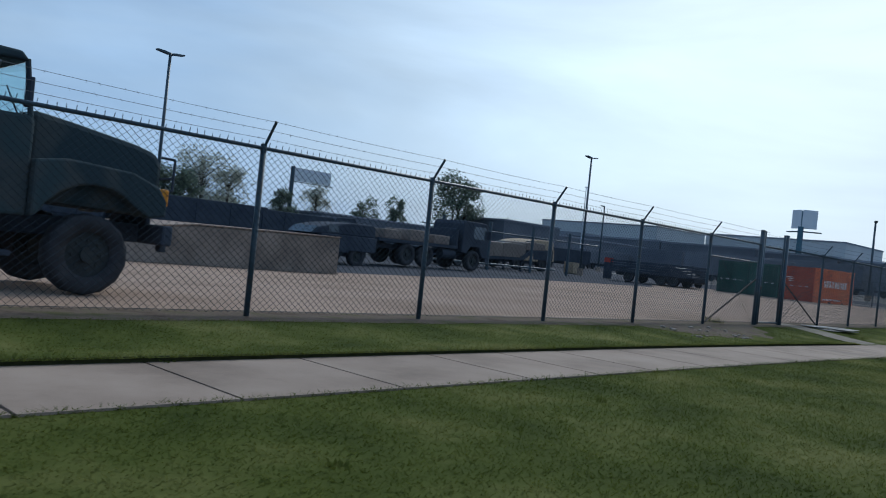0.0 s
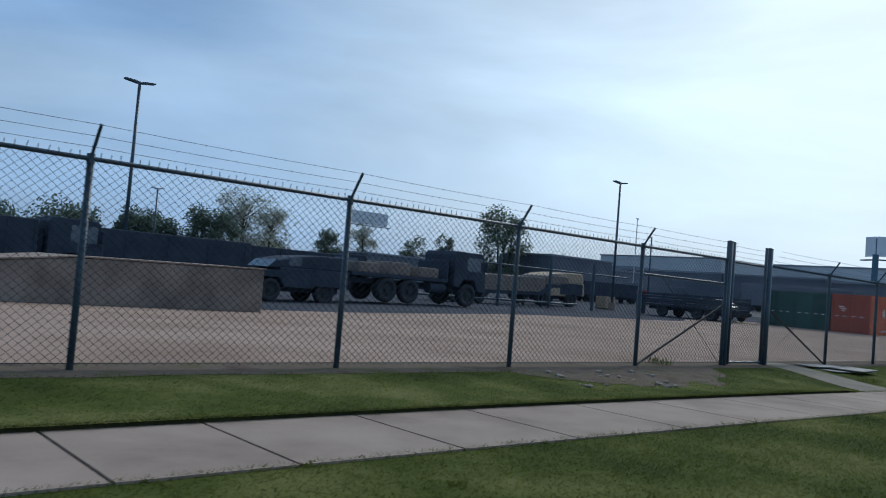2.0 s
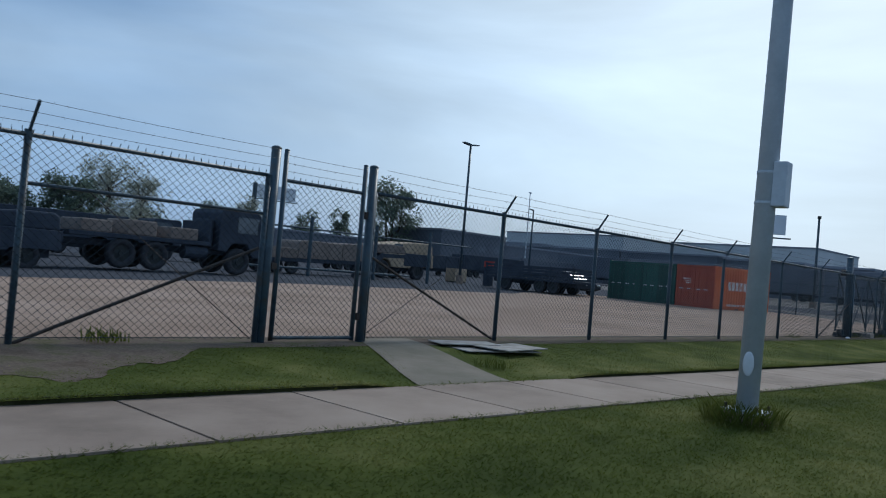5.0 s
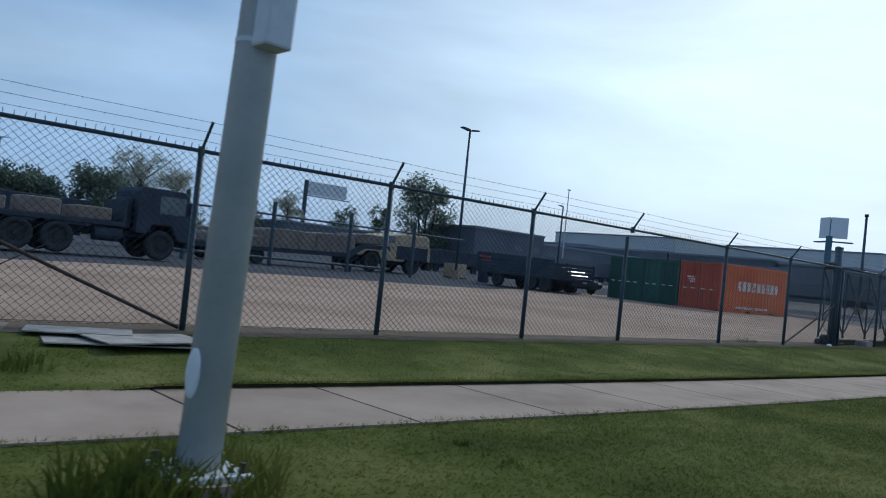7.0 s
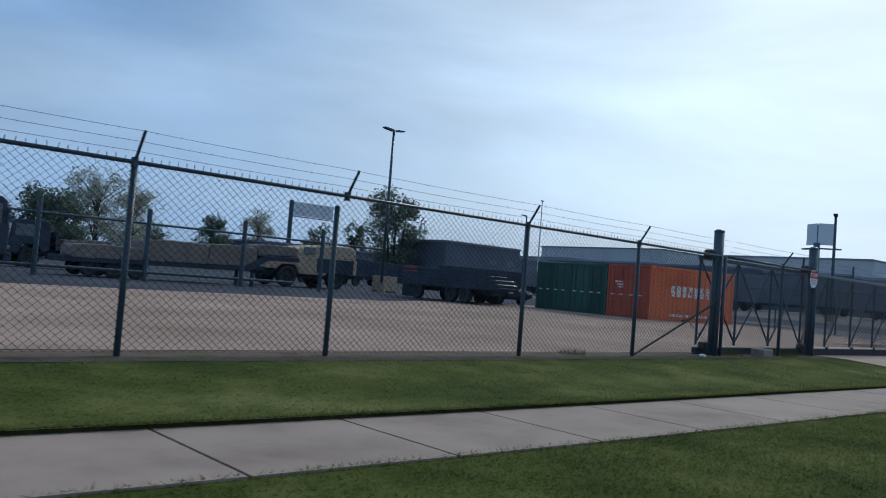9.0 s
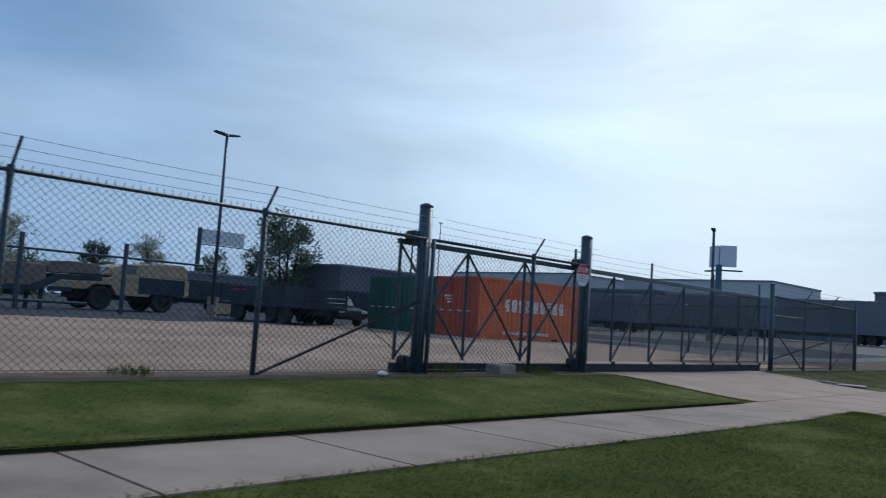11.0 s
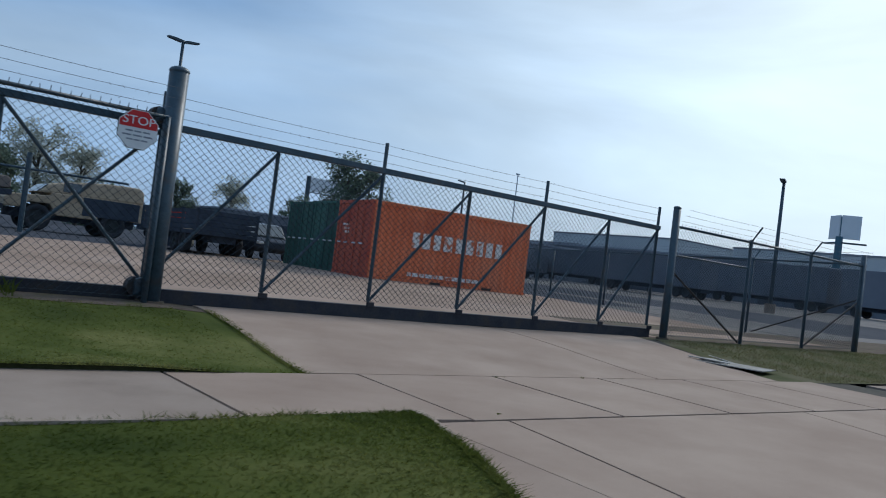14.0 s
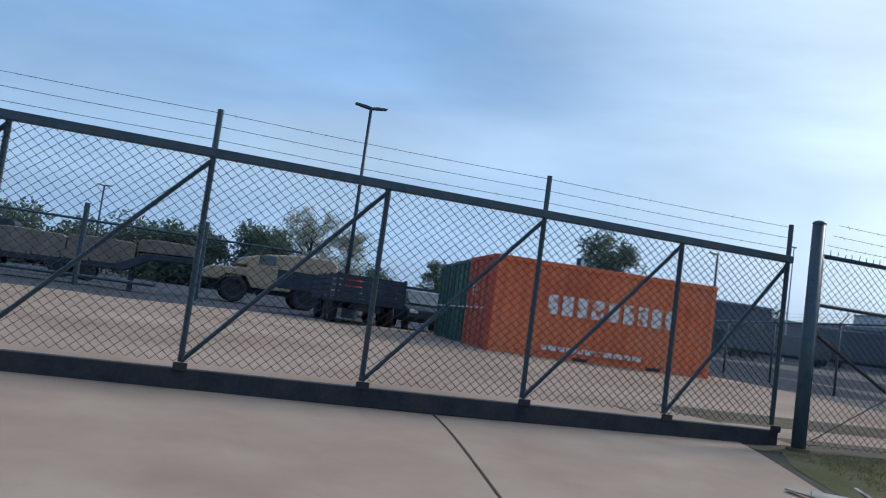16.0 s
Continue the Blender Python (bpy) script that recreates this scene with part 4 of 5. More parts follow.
    for k in range(7):
        part("grille_bar", box(B(), 0.06, 0.085, 0.62 + k * 0.17, 0.68 + k * 0.17, 1.0, 1.68, 0.006), M_CAMO, g)
    part("fuel_tank", rod(B(), (-3.2, 0.28, 0.75), (-2.1, 0.28, 0.75), 0.28, 16), M_CAMO, g)
    part("step", box(B(), -2.5, -1.9, 0.05, 0.4, 0.45, 0.52, 0.01), M_DARKV, g)
    part("chassis", box(B(), -8.2, 0.0, 0.75, W - 0.75, 0.72, 0.98, 0.02), M_DARKV, g)
    part("cargo_bed", box(B(), -8.4, -3.6, 0.0, W, 1.15, 1.95, 0.03), M_CAMO, g)
    for k in range(6):
        x = -8.2 + k * 0.92
        part("bed_rib", box(B(), x, x + 0.08, -0.04, 0.0, 1.15, 1.95), M_CAMO, g)
    for x in (-0.98, -5.6, -6.95):
        for y in (0.2, W - 0.2):
            wheel(g, x, y, 0.53, 0.36)
    part("mirror", box(B(), -1.95, -1.9, -0.18, 0.0, 2.25, 2.6, 0.015), M_DARKV, g)
    guard = B()
    for a, b in (((0.11, 0.12, 1.5), (0.11, 0.12, 1.92)), ((0.11, 0.12, 1.92), (0.0, 0.3, 1.94)), ((0.11, 0.12, 1.66), (0.0, 0.3, 1.64)), ((0.11, 0.12, 1.5), (0.0, 0.12, 1.45))):
        rod(guard, a, b, 0.018, 7)
    part("fender_guard", guard, M_DARKV, g, "thin bent tube guard")
    return g


def cabover_truck(m, label, bed="flat", bed_len=5.4, mat=None):
    """Square-cab army truck; +x is its front."""
    mat = mat or M_DARKV
    g = thing("military_cargo_truck", m, label, "truck", "yard trucks")
    W = 2.4
    cab = part("cab", extrude_profile(B(), [(0, 0.75), (0.03, 1.65), (-0.12, 2.62), (-0.3, 2.75), (-2.0, 2.78), (-2.15, 2.6), (-2.15, 1.0), (-1.75, 0.95), (-1.5, 1.35), (-0.75, 1.35), (-0.45, 0.8)], 0, W, 0.05), mat, g)
    part("windscreen", extrude_profile(B(), [(0.022, 1.75), (-0.09, 2.5), (-0.12, 2.5), (-0.01, 1.75)], 0.15, W - 0.15), M_GLASS, cab)
    for y in (-0.012, W - 0.012):
        part("side_window", box(B(), -1.3, -0.25, y, y + 0.024, 1.8, 2.5, 0.008), M_GLASS, cab)
    for y in (-0.25, W + 0.02):
        part("mirror", box(B(), -0.15, -0.08, y, y + 0.22, 1.85, 2.35, 0.02), M_DARKV, cab)
    part("bumper", box(B(), -0.08, 0.16, 0.05, W - 0.05, 0.55, 0.85, 0.04), M_DARKV, g)
    for y in (0.3, W - 0.3):
        part("headlamp", rod(B(), (0.14, y, 0.98), (0.02, y, 0.98), 0.11, 12), M_GLASS, g)
    part("chassis", box(B(), -2.6 - bed_len, -0.3, 0.75, W - 0.75, 0.8, 1.05, 0.02), M_DARKV, g)
    if bed == "box":
        part("cargo_box", box(B(), -2.5 - bed_len, -2.5, 0.0, W, 1.15, 2.6, 0.05), mat, g)
        for k in range(7):
            x = -2.4 - bed_len + k * (bed_len - 0.2) / 6
            part("stake", box(B(), x - 0.04, x + 0.04, -0.04, 0.0, 1.15, 2.5), M_DARKV, g)
    else:
        part("bed_floor", box(B(), -2.5 - bed_len, -2.5, 0.0, W, 1.15, 1.32, 0.02), mat, g)
        part("headboard", box(B(), -2.6, -2.5, 0.05, W - 0.05, 1.15, 2.2, 0.02), mat, g)
        for k in range(3):
            x = -2.9 - k * bed_len / 3.2
            part("load_crate", box(B(), x - 1.3, x - 0.1, 0.2, W - 0.2, 1.32, 1.8 + 0.12 * (k % 2), 0.05), M_DUST, g)
    part("spare_wheel_rack", box(B(), -2.45, -2.2, 0.4, 1.6, 1.1, 2.3, 0.05), M_DARKV, g)
    part("fuel_tank", rod(B(), (-3.6, 0.3, 0.85), (-2.6, 0.3, 0.85), 0.28, 14), M_DARKV, g)
    for x in (-1.12, -1.3 - bed_len * 0.62, -1.3 - bed_len * 0.62 - 1.35):
        for y in (0.2, W - 0.2):
            wheel(g, x, y, 0.58, 0.38)
    return g


def tan_trailer(m):
    g = thing("gooseneck_trailer", m, "long dusty brown lowbed trailer with equipment on deck", "trailer")
    part("deck", extrude_profile(B(), [(0, 0.62), (0, 0.9), (9.2, 1.15), (10.2, 1.7), (12.3, 1.75), (12.3, 1.5), (10.4, 1.45), (9.4, 0.85)], 0, 2.5, 0.03), M_DARKV, g)
    for x0, x1, zb, zt in ((0.5, 3.7, 0.92, 1.5), (3.72, 7.0, 1.0, 2.0), (7.02, 9.75, 1.1, 2.08), (9.8, 12.25, 1.72, 2.3)):
        part("covered_load", extrude_profile(B(), [(x0, zb), (x0 + 0.02, zt - 0.14), (x0 + 0.1, zt - 0.03), (x0 + (x1 - x0) * 0.4, zt + 0.04), (x1 - 0.15, zt), (x1 - 0.02, zt - 0.12), (x1, zb + 0.08)], 0.1, 2.4, 0.05), M_DUST, g, "dusty covered load")
    for k in range(8):
        part("side_board", box(B(), 0.3 + k * 1.1, 1.35 + k * 1.1, -0.04, 0.0, 0.86 + k * 0.03, 1.18 + k * 0.03, 0.01), M_DUST, g)
    for x in (1.2, 2.3, 3.4):
        for y in (0.25, 2.25):
            wheel(g, x, y, 0.45, 0.3)
    part("landing_leg", box(B(), 9.6, 9.75, 0.3, 0.45, 0, 1.4), M_DARKV, g)
    part("landing_leg", box(B(), 9.6, 9.75, 2.05, 2.2, 0, 1.4), M_DARKV, g)
    return g


def utility_truck(m, paint, canvas, label):
    """Low, wide army utility truck with a sloping soft back; -x is its front."""
    g = thing("utility_vehicle", m, label, "truck", "utility trucks")
    W = 2.15
    part("body", extrude_profile(B(), [(0.05, 0.75), (0.05, 1.05), (0.25, 1.2), (1.5, 1.28), (1.5, 1.4), (4.75, 1.4), (4.8, 0.7), (4.3, 0.7), (4.05, 1.02), (3.35, 1.02), (3.1, 0.6), (1.75, 0.6), (1.5, 0.98), (0.8, 0.98), (0.55, 0.75)], 0, W, 0.04), paint, g)
    part("soft_top", extrude_profile(B(), [(1.1, 1.36), (1.45, 1.68), (2.2, 1.86), (3.4, 1.99), (4.55, 2.0), (4.74, 1.86), (4.78, 1.4)], 0.08, W - 0.08, 0.07), canvas, g)
    # dark plate stands in for the shade inside the open side
    part("side_panel", box(B(), 2.6, 4.6, -0.012, 0.02, 0.72, 1.38, 0.01), M_DARKV, g, "dark panel in place of the shaded open door side")
    part("windscreen", extrude_profile(B(), [(1.1, 1.38), (1.42, 1.67), (1.4, 1.69), (1.06, 1.38)], 0.2, W - 0.2), M_GLASS, g)
    part("side_window", box(B(), 1.9, 2.5, 0.062, 0.09, 1.48, 1.82, 0.01), M_GLASS, g)
    part("bumper", box(B(), -0.1, 0.08, 0.1, W - 0.1, 0.62, 0.8, 0.02), M_DARKV, g)
    part("tailgate", box(B(), 4.78, 4.86, 0.1, W - 0.1, 0.75, 1.4, 0.02), paint, g)
    part("chassis", box(B(), 0.3, 4.6, 0.5, W - 0.5, 0.42, 0.72), M_DARKV, g)
    for x in (1.15, 3.7):
        for y in (0.18, W - 0.18):
            wheel(g, x, y, 0.47, 0.32)
    return g


def slat_trailer(m):
    g = thing("cargo_trailer", m, "dark slat-sided cargo trailer beside the containers", "trailer")
    part("bed", box(B(), 0, 2.3, 0, 7.4, 0.75, 0.9, 0.02), M_DARKV, g)
    for k in range(4):
        z = 0.92 + k * 0.2
        part("slat", box(B(), -0.03, 0.02, 0.05, 7.35, z, z + 0.15, 0.008), M_DARKV, g)
        part("slat", box(B(), 2.28, 2.33, 0.05, 7.35, z, z + 0.15, 0.008), M_DARKV, g)
        part("slat", box(B(), 0.03, 2.27, -0.03, 0.02, z, z + 0.15, 0.008), M_DARKV, g)
    for x in (-0.05, 2.25):
        for y in (0.05, 1.8, 3.6, 5.4, 7.3):
            part("stake", box(B(), x, x + 0.1, y - 0.04, y + 0.04, 0.75, 1.72), M_DARKV, g)
    part("chassis", box(B(), 0.7, 1.6, 0.2, 7.2, 0.5, 0.75), M_DARKV, g)
    for y in (1.6, 2.7, 5.6):
        for x in (0.15, 2.15):
            w = wheel(g, x, y, 0.45, 0.28)
            w.rotation_euler = (0, 0, radians(90))
    return g


def car(m, label):
    g = thing("parked_car", m, label, "car")
    W = 1.8
    part("body", extrude_profile(B(), [(0, 0.45), (0.02, 0.75), (0.5, 0.85), (1.2, 0.92), (3.9, 0.95), (4.3, 0.85), (4.35, 0.45), (3.9, 0.3), (0.4, 0.3)], 0, W, 0.06), M_DARKV, g)
    part("cabin", extrude_profile(B(), [(0.95, 0.9), (1.65, 1.42), (2.2, 1.5), (3.2, 1.48), (3.95, 0.93)], 0.1, W - 0.1, 0.06), M_CARB, g)
    for y in (0.09, W - 0.11):
        part("side_window", extrude_profile(B(), [(1.25, 0.97), (1.75, 1.38), (2.35, 1.42), (3.1, 1.4), (3.5, 0.98)], y, y + 0.02), M_GLASS, g)
    part("windscreen", extrude_profile(B(), [(1.02, 0.97), (1.62, 1.41), (1.6, 1.43), (0.99, 0.98)], 0.2, W - 0.2), M_GLASS, g)
    for y in (0.25, W - 0.25):
        part("headlamp", box(B(), -0.01, 0.08, y - 0.16, y + 0.16, 0.62, 0.74, 0.03), M_SIGNW, g)
    for x in (0.8, 3.5):
        for y in (0.12, W - 0.12):
            wheel(g, x, y, 0.32, 0.2)
    return g


def on_ground(x, y, turn=0.0, size=1.0):
    return pose(x, y, gz(x, min(y, 60.0)), 0, 0, turn) @ Matrix.Scale(size, 4)


hood_truck(on_ground(1.87, 10.6))
cabover_truck(on_ground(31.68, 30.45), "dark green square-cab army cargo truck in the yard row", "flat", 5.8)
utility_truck(on_ground(18.04, 30.26, 0, 1.05), M_DARKV, M_DARKV, "dark green wide army utility truck in the yard row")
cabover_truck(on_ground(13.88, 34.82), "dark army truck behind the concrete ramp wall", "box", 6.2)
cabover_truck(on_ground(3.13, 38.15), "dark army truck behind the concrete ramp wall", "box", 6.2)
cabover_truck(on_ground(36.71, 53.30, 180), "dark green square-cab army truck far in the yard", "flat", 5.4)
cabover_truck(on_ground(25.96, 56.13, 180), "dark green square-cab army truck far in the yard", "flat", 5.4)
tan_trailer(on_ground(36.01, 38.61))
utility_truck(on_ground(48.7, 43.0, 0, 1.4), M_TANV, M_CANVAS, "desert-tan wide army utility truck with a sloping soft top")
slat_trailer(on_ground(52.6, 28.3, -3))
car(on_ground(57.2, 29.2, 84), "dark small car with pale roof beside the containers")
tank = thing("fuel_drum", on_ground(55.0, 37.1), "dark drum with a dull red top near the trailer", "drum")
part("drum", rod(B(), (0, 0, 0), (0, 0, 1.35), 0.36, 18), M_DARKV, tank)
part("top", rod(B(), (0, 0, 1.35), (0, 0, 1.75), 0.37, 18), M_REDP, tank, "dull red top")
crate = thing("tan_crate", on_ground(57.03, 42.09), "tan wooden crate beside the lamp post", "crate")
part("case", box(B(), -0.6, 0.7, -0.5, 0.5, 0.08, 1.05, 0.02), M_TANV, crate)
part("skid", box(B(), -0.6, 0.7, -0.45, -0.3, 0, 0.08), M_BOARDE, crate)
part("skid", box(B(), -0.6, 0.7, 0.3, 0.45, 0, 0.08), M_BOARDE, crate)

# dark row of stored trailers behind the ramp wall and far across the lot
for i, (x, y, L, h, turn) in enumerate(((-2.6, 44.9, 9, 2.45, -6), (9.5, 45.7, 9, 2.65, -3), (62.0, 63.8, 10, 2.6, 0), (74.5, 66.2, 10, 2.5, 3), (87.4, 68.8, 11, 2.8, -6), (102.7, 71.6, 12, 3.0, -3), (14.6, 41.3, 9.6, 2.75, 2), (24.6, 46.5, 8.5, 2.6, 0), (113, 20, 12.5, 4.0, 90), (114, 34, 12.5, 4.0, 88), (116, 48, 12.5, 4.0, 91), (118, 62, 12.5, 4.0, 90), (104, 40, 12.0, 3.6, 84))):
    s = thing("stored_trailer", on_ground(x, y, turn), "dark covered box trailer stored in the lot", "trailer", "stored trailers")
    # beyond x 100 the paler colour puts distance haze onto the trailers
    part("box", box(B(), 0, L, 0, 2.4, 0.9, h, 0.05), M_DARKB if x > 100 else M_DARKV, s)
    part("frame", box(B(), 0.2, L - 0.2, 0.6, 1.8, 0.6, 0.9), M_DARKV, s)
    for k in range(5):
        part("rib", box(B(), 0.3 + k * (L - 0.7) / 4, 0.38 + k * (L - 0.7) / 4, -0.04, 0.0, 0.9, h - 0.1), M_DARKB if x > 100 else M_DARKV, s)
    for wx in (1.4, 2.5, L - 1.4):
        for wy in (0.2, 2.2):
            wheel(s, wx, wy, 0.45, 0.28)


# ---- trees ----
def leaf_cloud(blobs, count, size, rnd, gap=0.0):
    """Many small folded leaves round the clump centres (x, y, z, r)."""
    verts, faces = [], []
    wsum = sum(b[3] ** 2 for b in blobs)
    for bx, by, bz, br in blobs:
        for _ in range(int(count * br * br / wsum)):
            d = Vector((rnd.gauss(0, 1), rnd.gauss(0, 1), rnd.gauss(0, 1)))
            d.normalize()
            p = Vector((bx, by, bz)) + d * br * (rnd.random() ** 0.5)
            if gap and noise.noise(p * 0.55) < gap:
                continue
            u = Vector((rnd.gauss(0, 1), rnd.gauss(0, 1), rnd.gauss(0, 1))).normalized()
            v = u.orthogonal().normalized()
            s = size * rnd.uniform(0.6, 1.3)
            k = len(verts)
            verts += [tuple(p - u * s), tuple(p + v * s * 0.6 + u * s * 0.1), tuple(p + u * s), tuple(p - v * s * 0.6 + u * s * 0.1)]
            faces.append((k, k + 1, k + 2, k + 3))
    return verts, faces


def tree(x, y, h, w, label, mat, seed, sparse=-0.1, leaves=4000, leaf=0.22, low=0.25, trunks=1):
    rnd = random.Random(seed)
    g = thing("tree", pose(x, y, 0), label, "tree", "trees beyond the yard")
    bm = B()
    for t in range(trunks):
        ox = (t - (trunks - 1) / 2) * w * 0.12
        top = Vector((ox * 1.6 + rnd.uniform(-0.3, 0.3), rnd.uniform(-0.3, 0.3), h * 0.72))
        rod(bm, (ox, 0, -0.3), (ox + rnd.uniform(-0.2, 0.2), 0, h * 0.38), 0.028 * h / trunks ** 0.5, 8, 0.02 * h / trunks ** 0.5)
        rod(bm, (ox, 0, h * 0.36), top, 0.02 * h / trunks ** 0.5, 7, 0.006 * h)
    part("trunk", bm, M_BARK, g)
    lb, blobs = B(), []
    for k in range(20):
        a, z = rnd.uniform(0, 6.28), rnd.uniform(low, 0.92)
        reach = w * 0.5 * (1 - abs(z - 0.5) * 0.75) * rnd.uniform(0.35, 0.85)
        e = Vector((reach * math.cos(a), reach * math.sin(a), h * z))
        rod(lb, (0, 0, h * max(0.15, z - 0.22)), e, 0.008 * h, 5, 0.002 * h)
        blobs.append((e.x, e.y, e.z, w * rnd.uniform(0.14, 0.25)))
    part("branchwork", lb, M_BARK, g)
    for k in range(26):
        a, z, q = rnd.uniform(0, 6.28), rnd.uniform(low, 0.88), w * 0.4 * rnd.random() ** 0.5
        q *= 1 - abs(z - 0.5) * 0.9
        blobs.append((q * math.cos(a), q * math.sin(a), h * z, w * rnd.uniform(0.1, 0.2)))
    v, f = leaf_cloud(blobs, leaves, leaf, rnd, sparse)
    c = part("crown", raw_mesh("crown", v, f, mat), None, g)
    return g


tree(66.4, 125.4, 15.1, 11.1, "tall thin-leaved tree beyond the yard, its colour paled for haze", M_LEAF_PALE, 3, -0.12, 9000, 0.2, 0.25)
tree(72.8, 127.7, 12.7, 9.0, "thin-leaved tree beyond the yard, its colour paled for haze", M_LEAF_PALE, 4, -0.12, 7000, 0.2, 0.25)
tree(59.0, 121.1, 9.9, 10.0, "dense green round tree beyond the yard", M_LEAF, 5, -0.6, 9000, 0.26, 0.12)
tree(51.3, 123.7, 8.3, 8.5, "dense green round tree beyond the yard", M_LEAF, 6, -0.6, 8000, 0.26, 0.1)
tree(104.7, 101.3, 16.1, 11.1, "leafy green tree with gaps in its crown", M_LEAF, 7, -0.28, 14000, 0.24, 0.12, 3)
tree(91.1, 137.9, 11.0, 6.9, "green leafy tree beyond the yard", M_LEAF, 8, -0.3, 5000, 0.26, 0.12)
tree(102.6, 141.6, 14.6, 8.5, "thin-leaved tree beyond the yard", M_LEAF_PALE, 9, -0.15, 6500, 0.22, 0.2)
tree(115.1, 139.9, 10.8, 7.5, "green leafy tree beyond the yard", M_LEAF, 10, -0.3, 5000, 0.26, 0.12)
tree(123.8, 139.2, 13.6, 6.6, "slim green tree beyond the yard", M_LEAF, 11, -0.2, 5000, 0.26, 0.15, 2)
tree(164.7, 139.7, 12.2, 8.7, "green leafy tree behind the halls", M_LEAF, 12, -0.3, 1800, 0.3, 0.15)
for i, (x, y, h, w) in enumerate(((22.9, 137.3, 8.8, 13.9), (32.4, 138.9, 7.9, 12.8), (41.9, 136.5, 8.6, 12.8), (47.2, 122.7, 8.5, 7.9), (13.0, 144.4, 7.7, 15.3), (1.0, 146.1, 6.3, 15.3), (79.7, 142.2, 6.0, 12.7), (-11.0, 147.2, 6.8, 15.3), (-24.1, 148.2, 7.1, 15.3))):
    tree(x, y, h, w, "low dense green shrub belt tree", M_LEAF, 20 + i, -0.6, 5000, 0.34, 0.05)


# ---- small things on the ground ----
def slab_stack(name, m, label, pieces):
    g = thing(name, m, label, "boards")
    for k, (x, y, w, d, rz, z) in enumerate(pieces):
        p = part("board", box(B(), -w / 2, w / 2, -d / 2, d / 2, 0, 0.016, 0.003), M_BOARDE if d < 0.07 else M_BOARD, g)
        p.location, p.rotation_euler = (x, y, z), (radians(0.4 * k), radians(-0.3 * k), radians(rz))
    return g


slab_stack("scrap_pile", pose(52.62, 6.46, gz(52.6, 6.4) + 0.03) @ Matrix.Scale(0.84, 4), "weathered pale boards lying at the driveway edge", [(0, 0, 0.85, 1.25, 14, 0), (-0.1, 0.42, 0.6, 0.34, 48, 0.022), (-0.32, 0.3, 0.09, 0.75, 10, 0.04), (0.35, 0.95, 1.2, 0.05, 40, -0.01), (0.55, 0.55, 0.05, 1.4, -28, 0.012), (0.3, 1.05, 1.0, 0.08, 12, -0.01)])
slab_stack("scrap_pile", pose(20.75, 7.95, gz(20.7, 7.9) + 0.012) @ Matrix.Scale(0.9, 4), "pale weathered panels lying on the grass by the fence", [(0, 0, 1.5, 0.9, -12, 0), (0.25, -0.25, 1.2, 0.7, 6, 0.05), (-0.3, 0.3, 1.1, 0.5, -20, 0.06)])

rr = random.Random(8)
for k in range(28):
    x, y = rr.uniform(11.2, 13.6), rr.uniform(7.0, 8.2)
    bm = B()
    bmesh.ops.create_icosphere(bm, subdivisions=1, radius=1.0)
    for v in bm.verts:
        v.co *= rr.uniform(0.7, 1.2)
    s = rr.uniform(0.02, 0.06)
    o = tagged(new("rubble_stone", mesh_of("rubble_stone", bm, M_ROCK)), "pale broken stone lying in the grass", "stone", "rubble by the fence")
    o.location, o.scale = (x, y, gz(x, y) + s * 0.3), (s, s * rr.uniform(0.7, 1.3), s * 0.6)
sheet("dirt_patch", span(10.8, 16.2, 0.08), lambda x: (FY - 0.35 - (1.25 + 0.4 * noise.noise(Vector((x * 1.7, 7, 0))) + 0.25 * noise.noise(Vector((x * 5.3, 2, 0)))) * max(0.02, 1 - ((x - 13.4) / 2.8) ** 2) ** 0.8, FY - 0.3), M_DIRT, 0.006, None, "bare brown dirt patch by the fence", "ground")
gp_v, gp_f = [], []
for j in range(11):
    t = j / 10
    y = walk_mid(18) + 0.755 + (FY + 0.3 - walk_mid(18) - 0.755) * t
    gp_v += [(x, y, gz(x, y) + 0.01) for x in (17.5 + 1.55 * t, 18.25 + 1.3 * t, 19.0 + 1.05 * t)]
for j in range(10):
    gp_f += [(3 * j, 3 * j + 1, 3 * j + 4, 3 * j + 3), (3 * j + 1, 3 * j + 2, 3 * j + 5, 3 * j + 4)]
tagged(new("gate_path", raw_mesh("gate_path", gp_v, gp_f, M_PATH)), "pale concrete path slanting to the pedestrian gate", "path", "", "structure")
litter = thing("litter", pose(38.9, 8.45, gz(38.9, 8.4)), "crumpled white litter at the fence foot", "litter")
lb = B()
bmesh.ops.create_icosphere(lb, subdivisions=2, radius=0.07)
for v in lb.verts:
    v.co = Vector((v.co.x * rr.uniform(0.7, 1.4), v.co.y * rr.uniform(0.7, 1.2), v.co.z * rr.uniform(0.3, 0.6) + 0.05))
part("crumpled_paper", lb, M_SIGNW, litter)
block = thing("concrete_block", pose(41.9, FY, gz(41.9, FY)), "broken grey concrete block under the fence", "block")
part("block", box(B(), -0.22, 0.24, -0.16, 0.16, -0.05, 0.16, 0.03), M_ROCK, block)


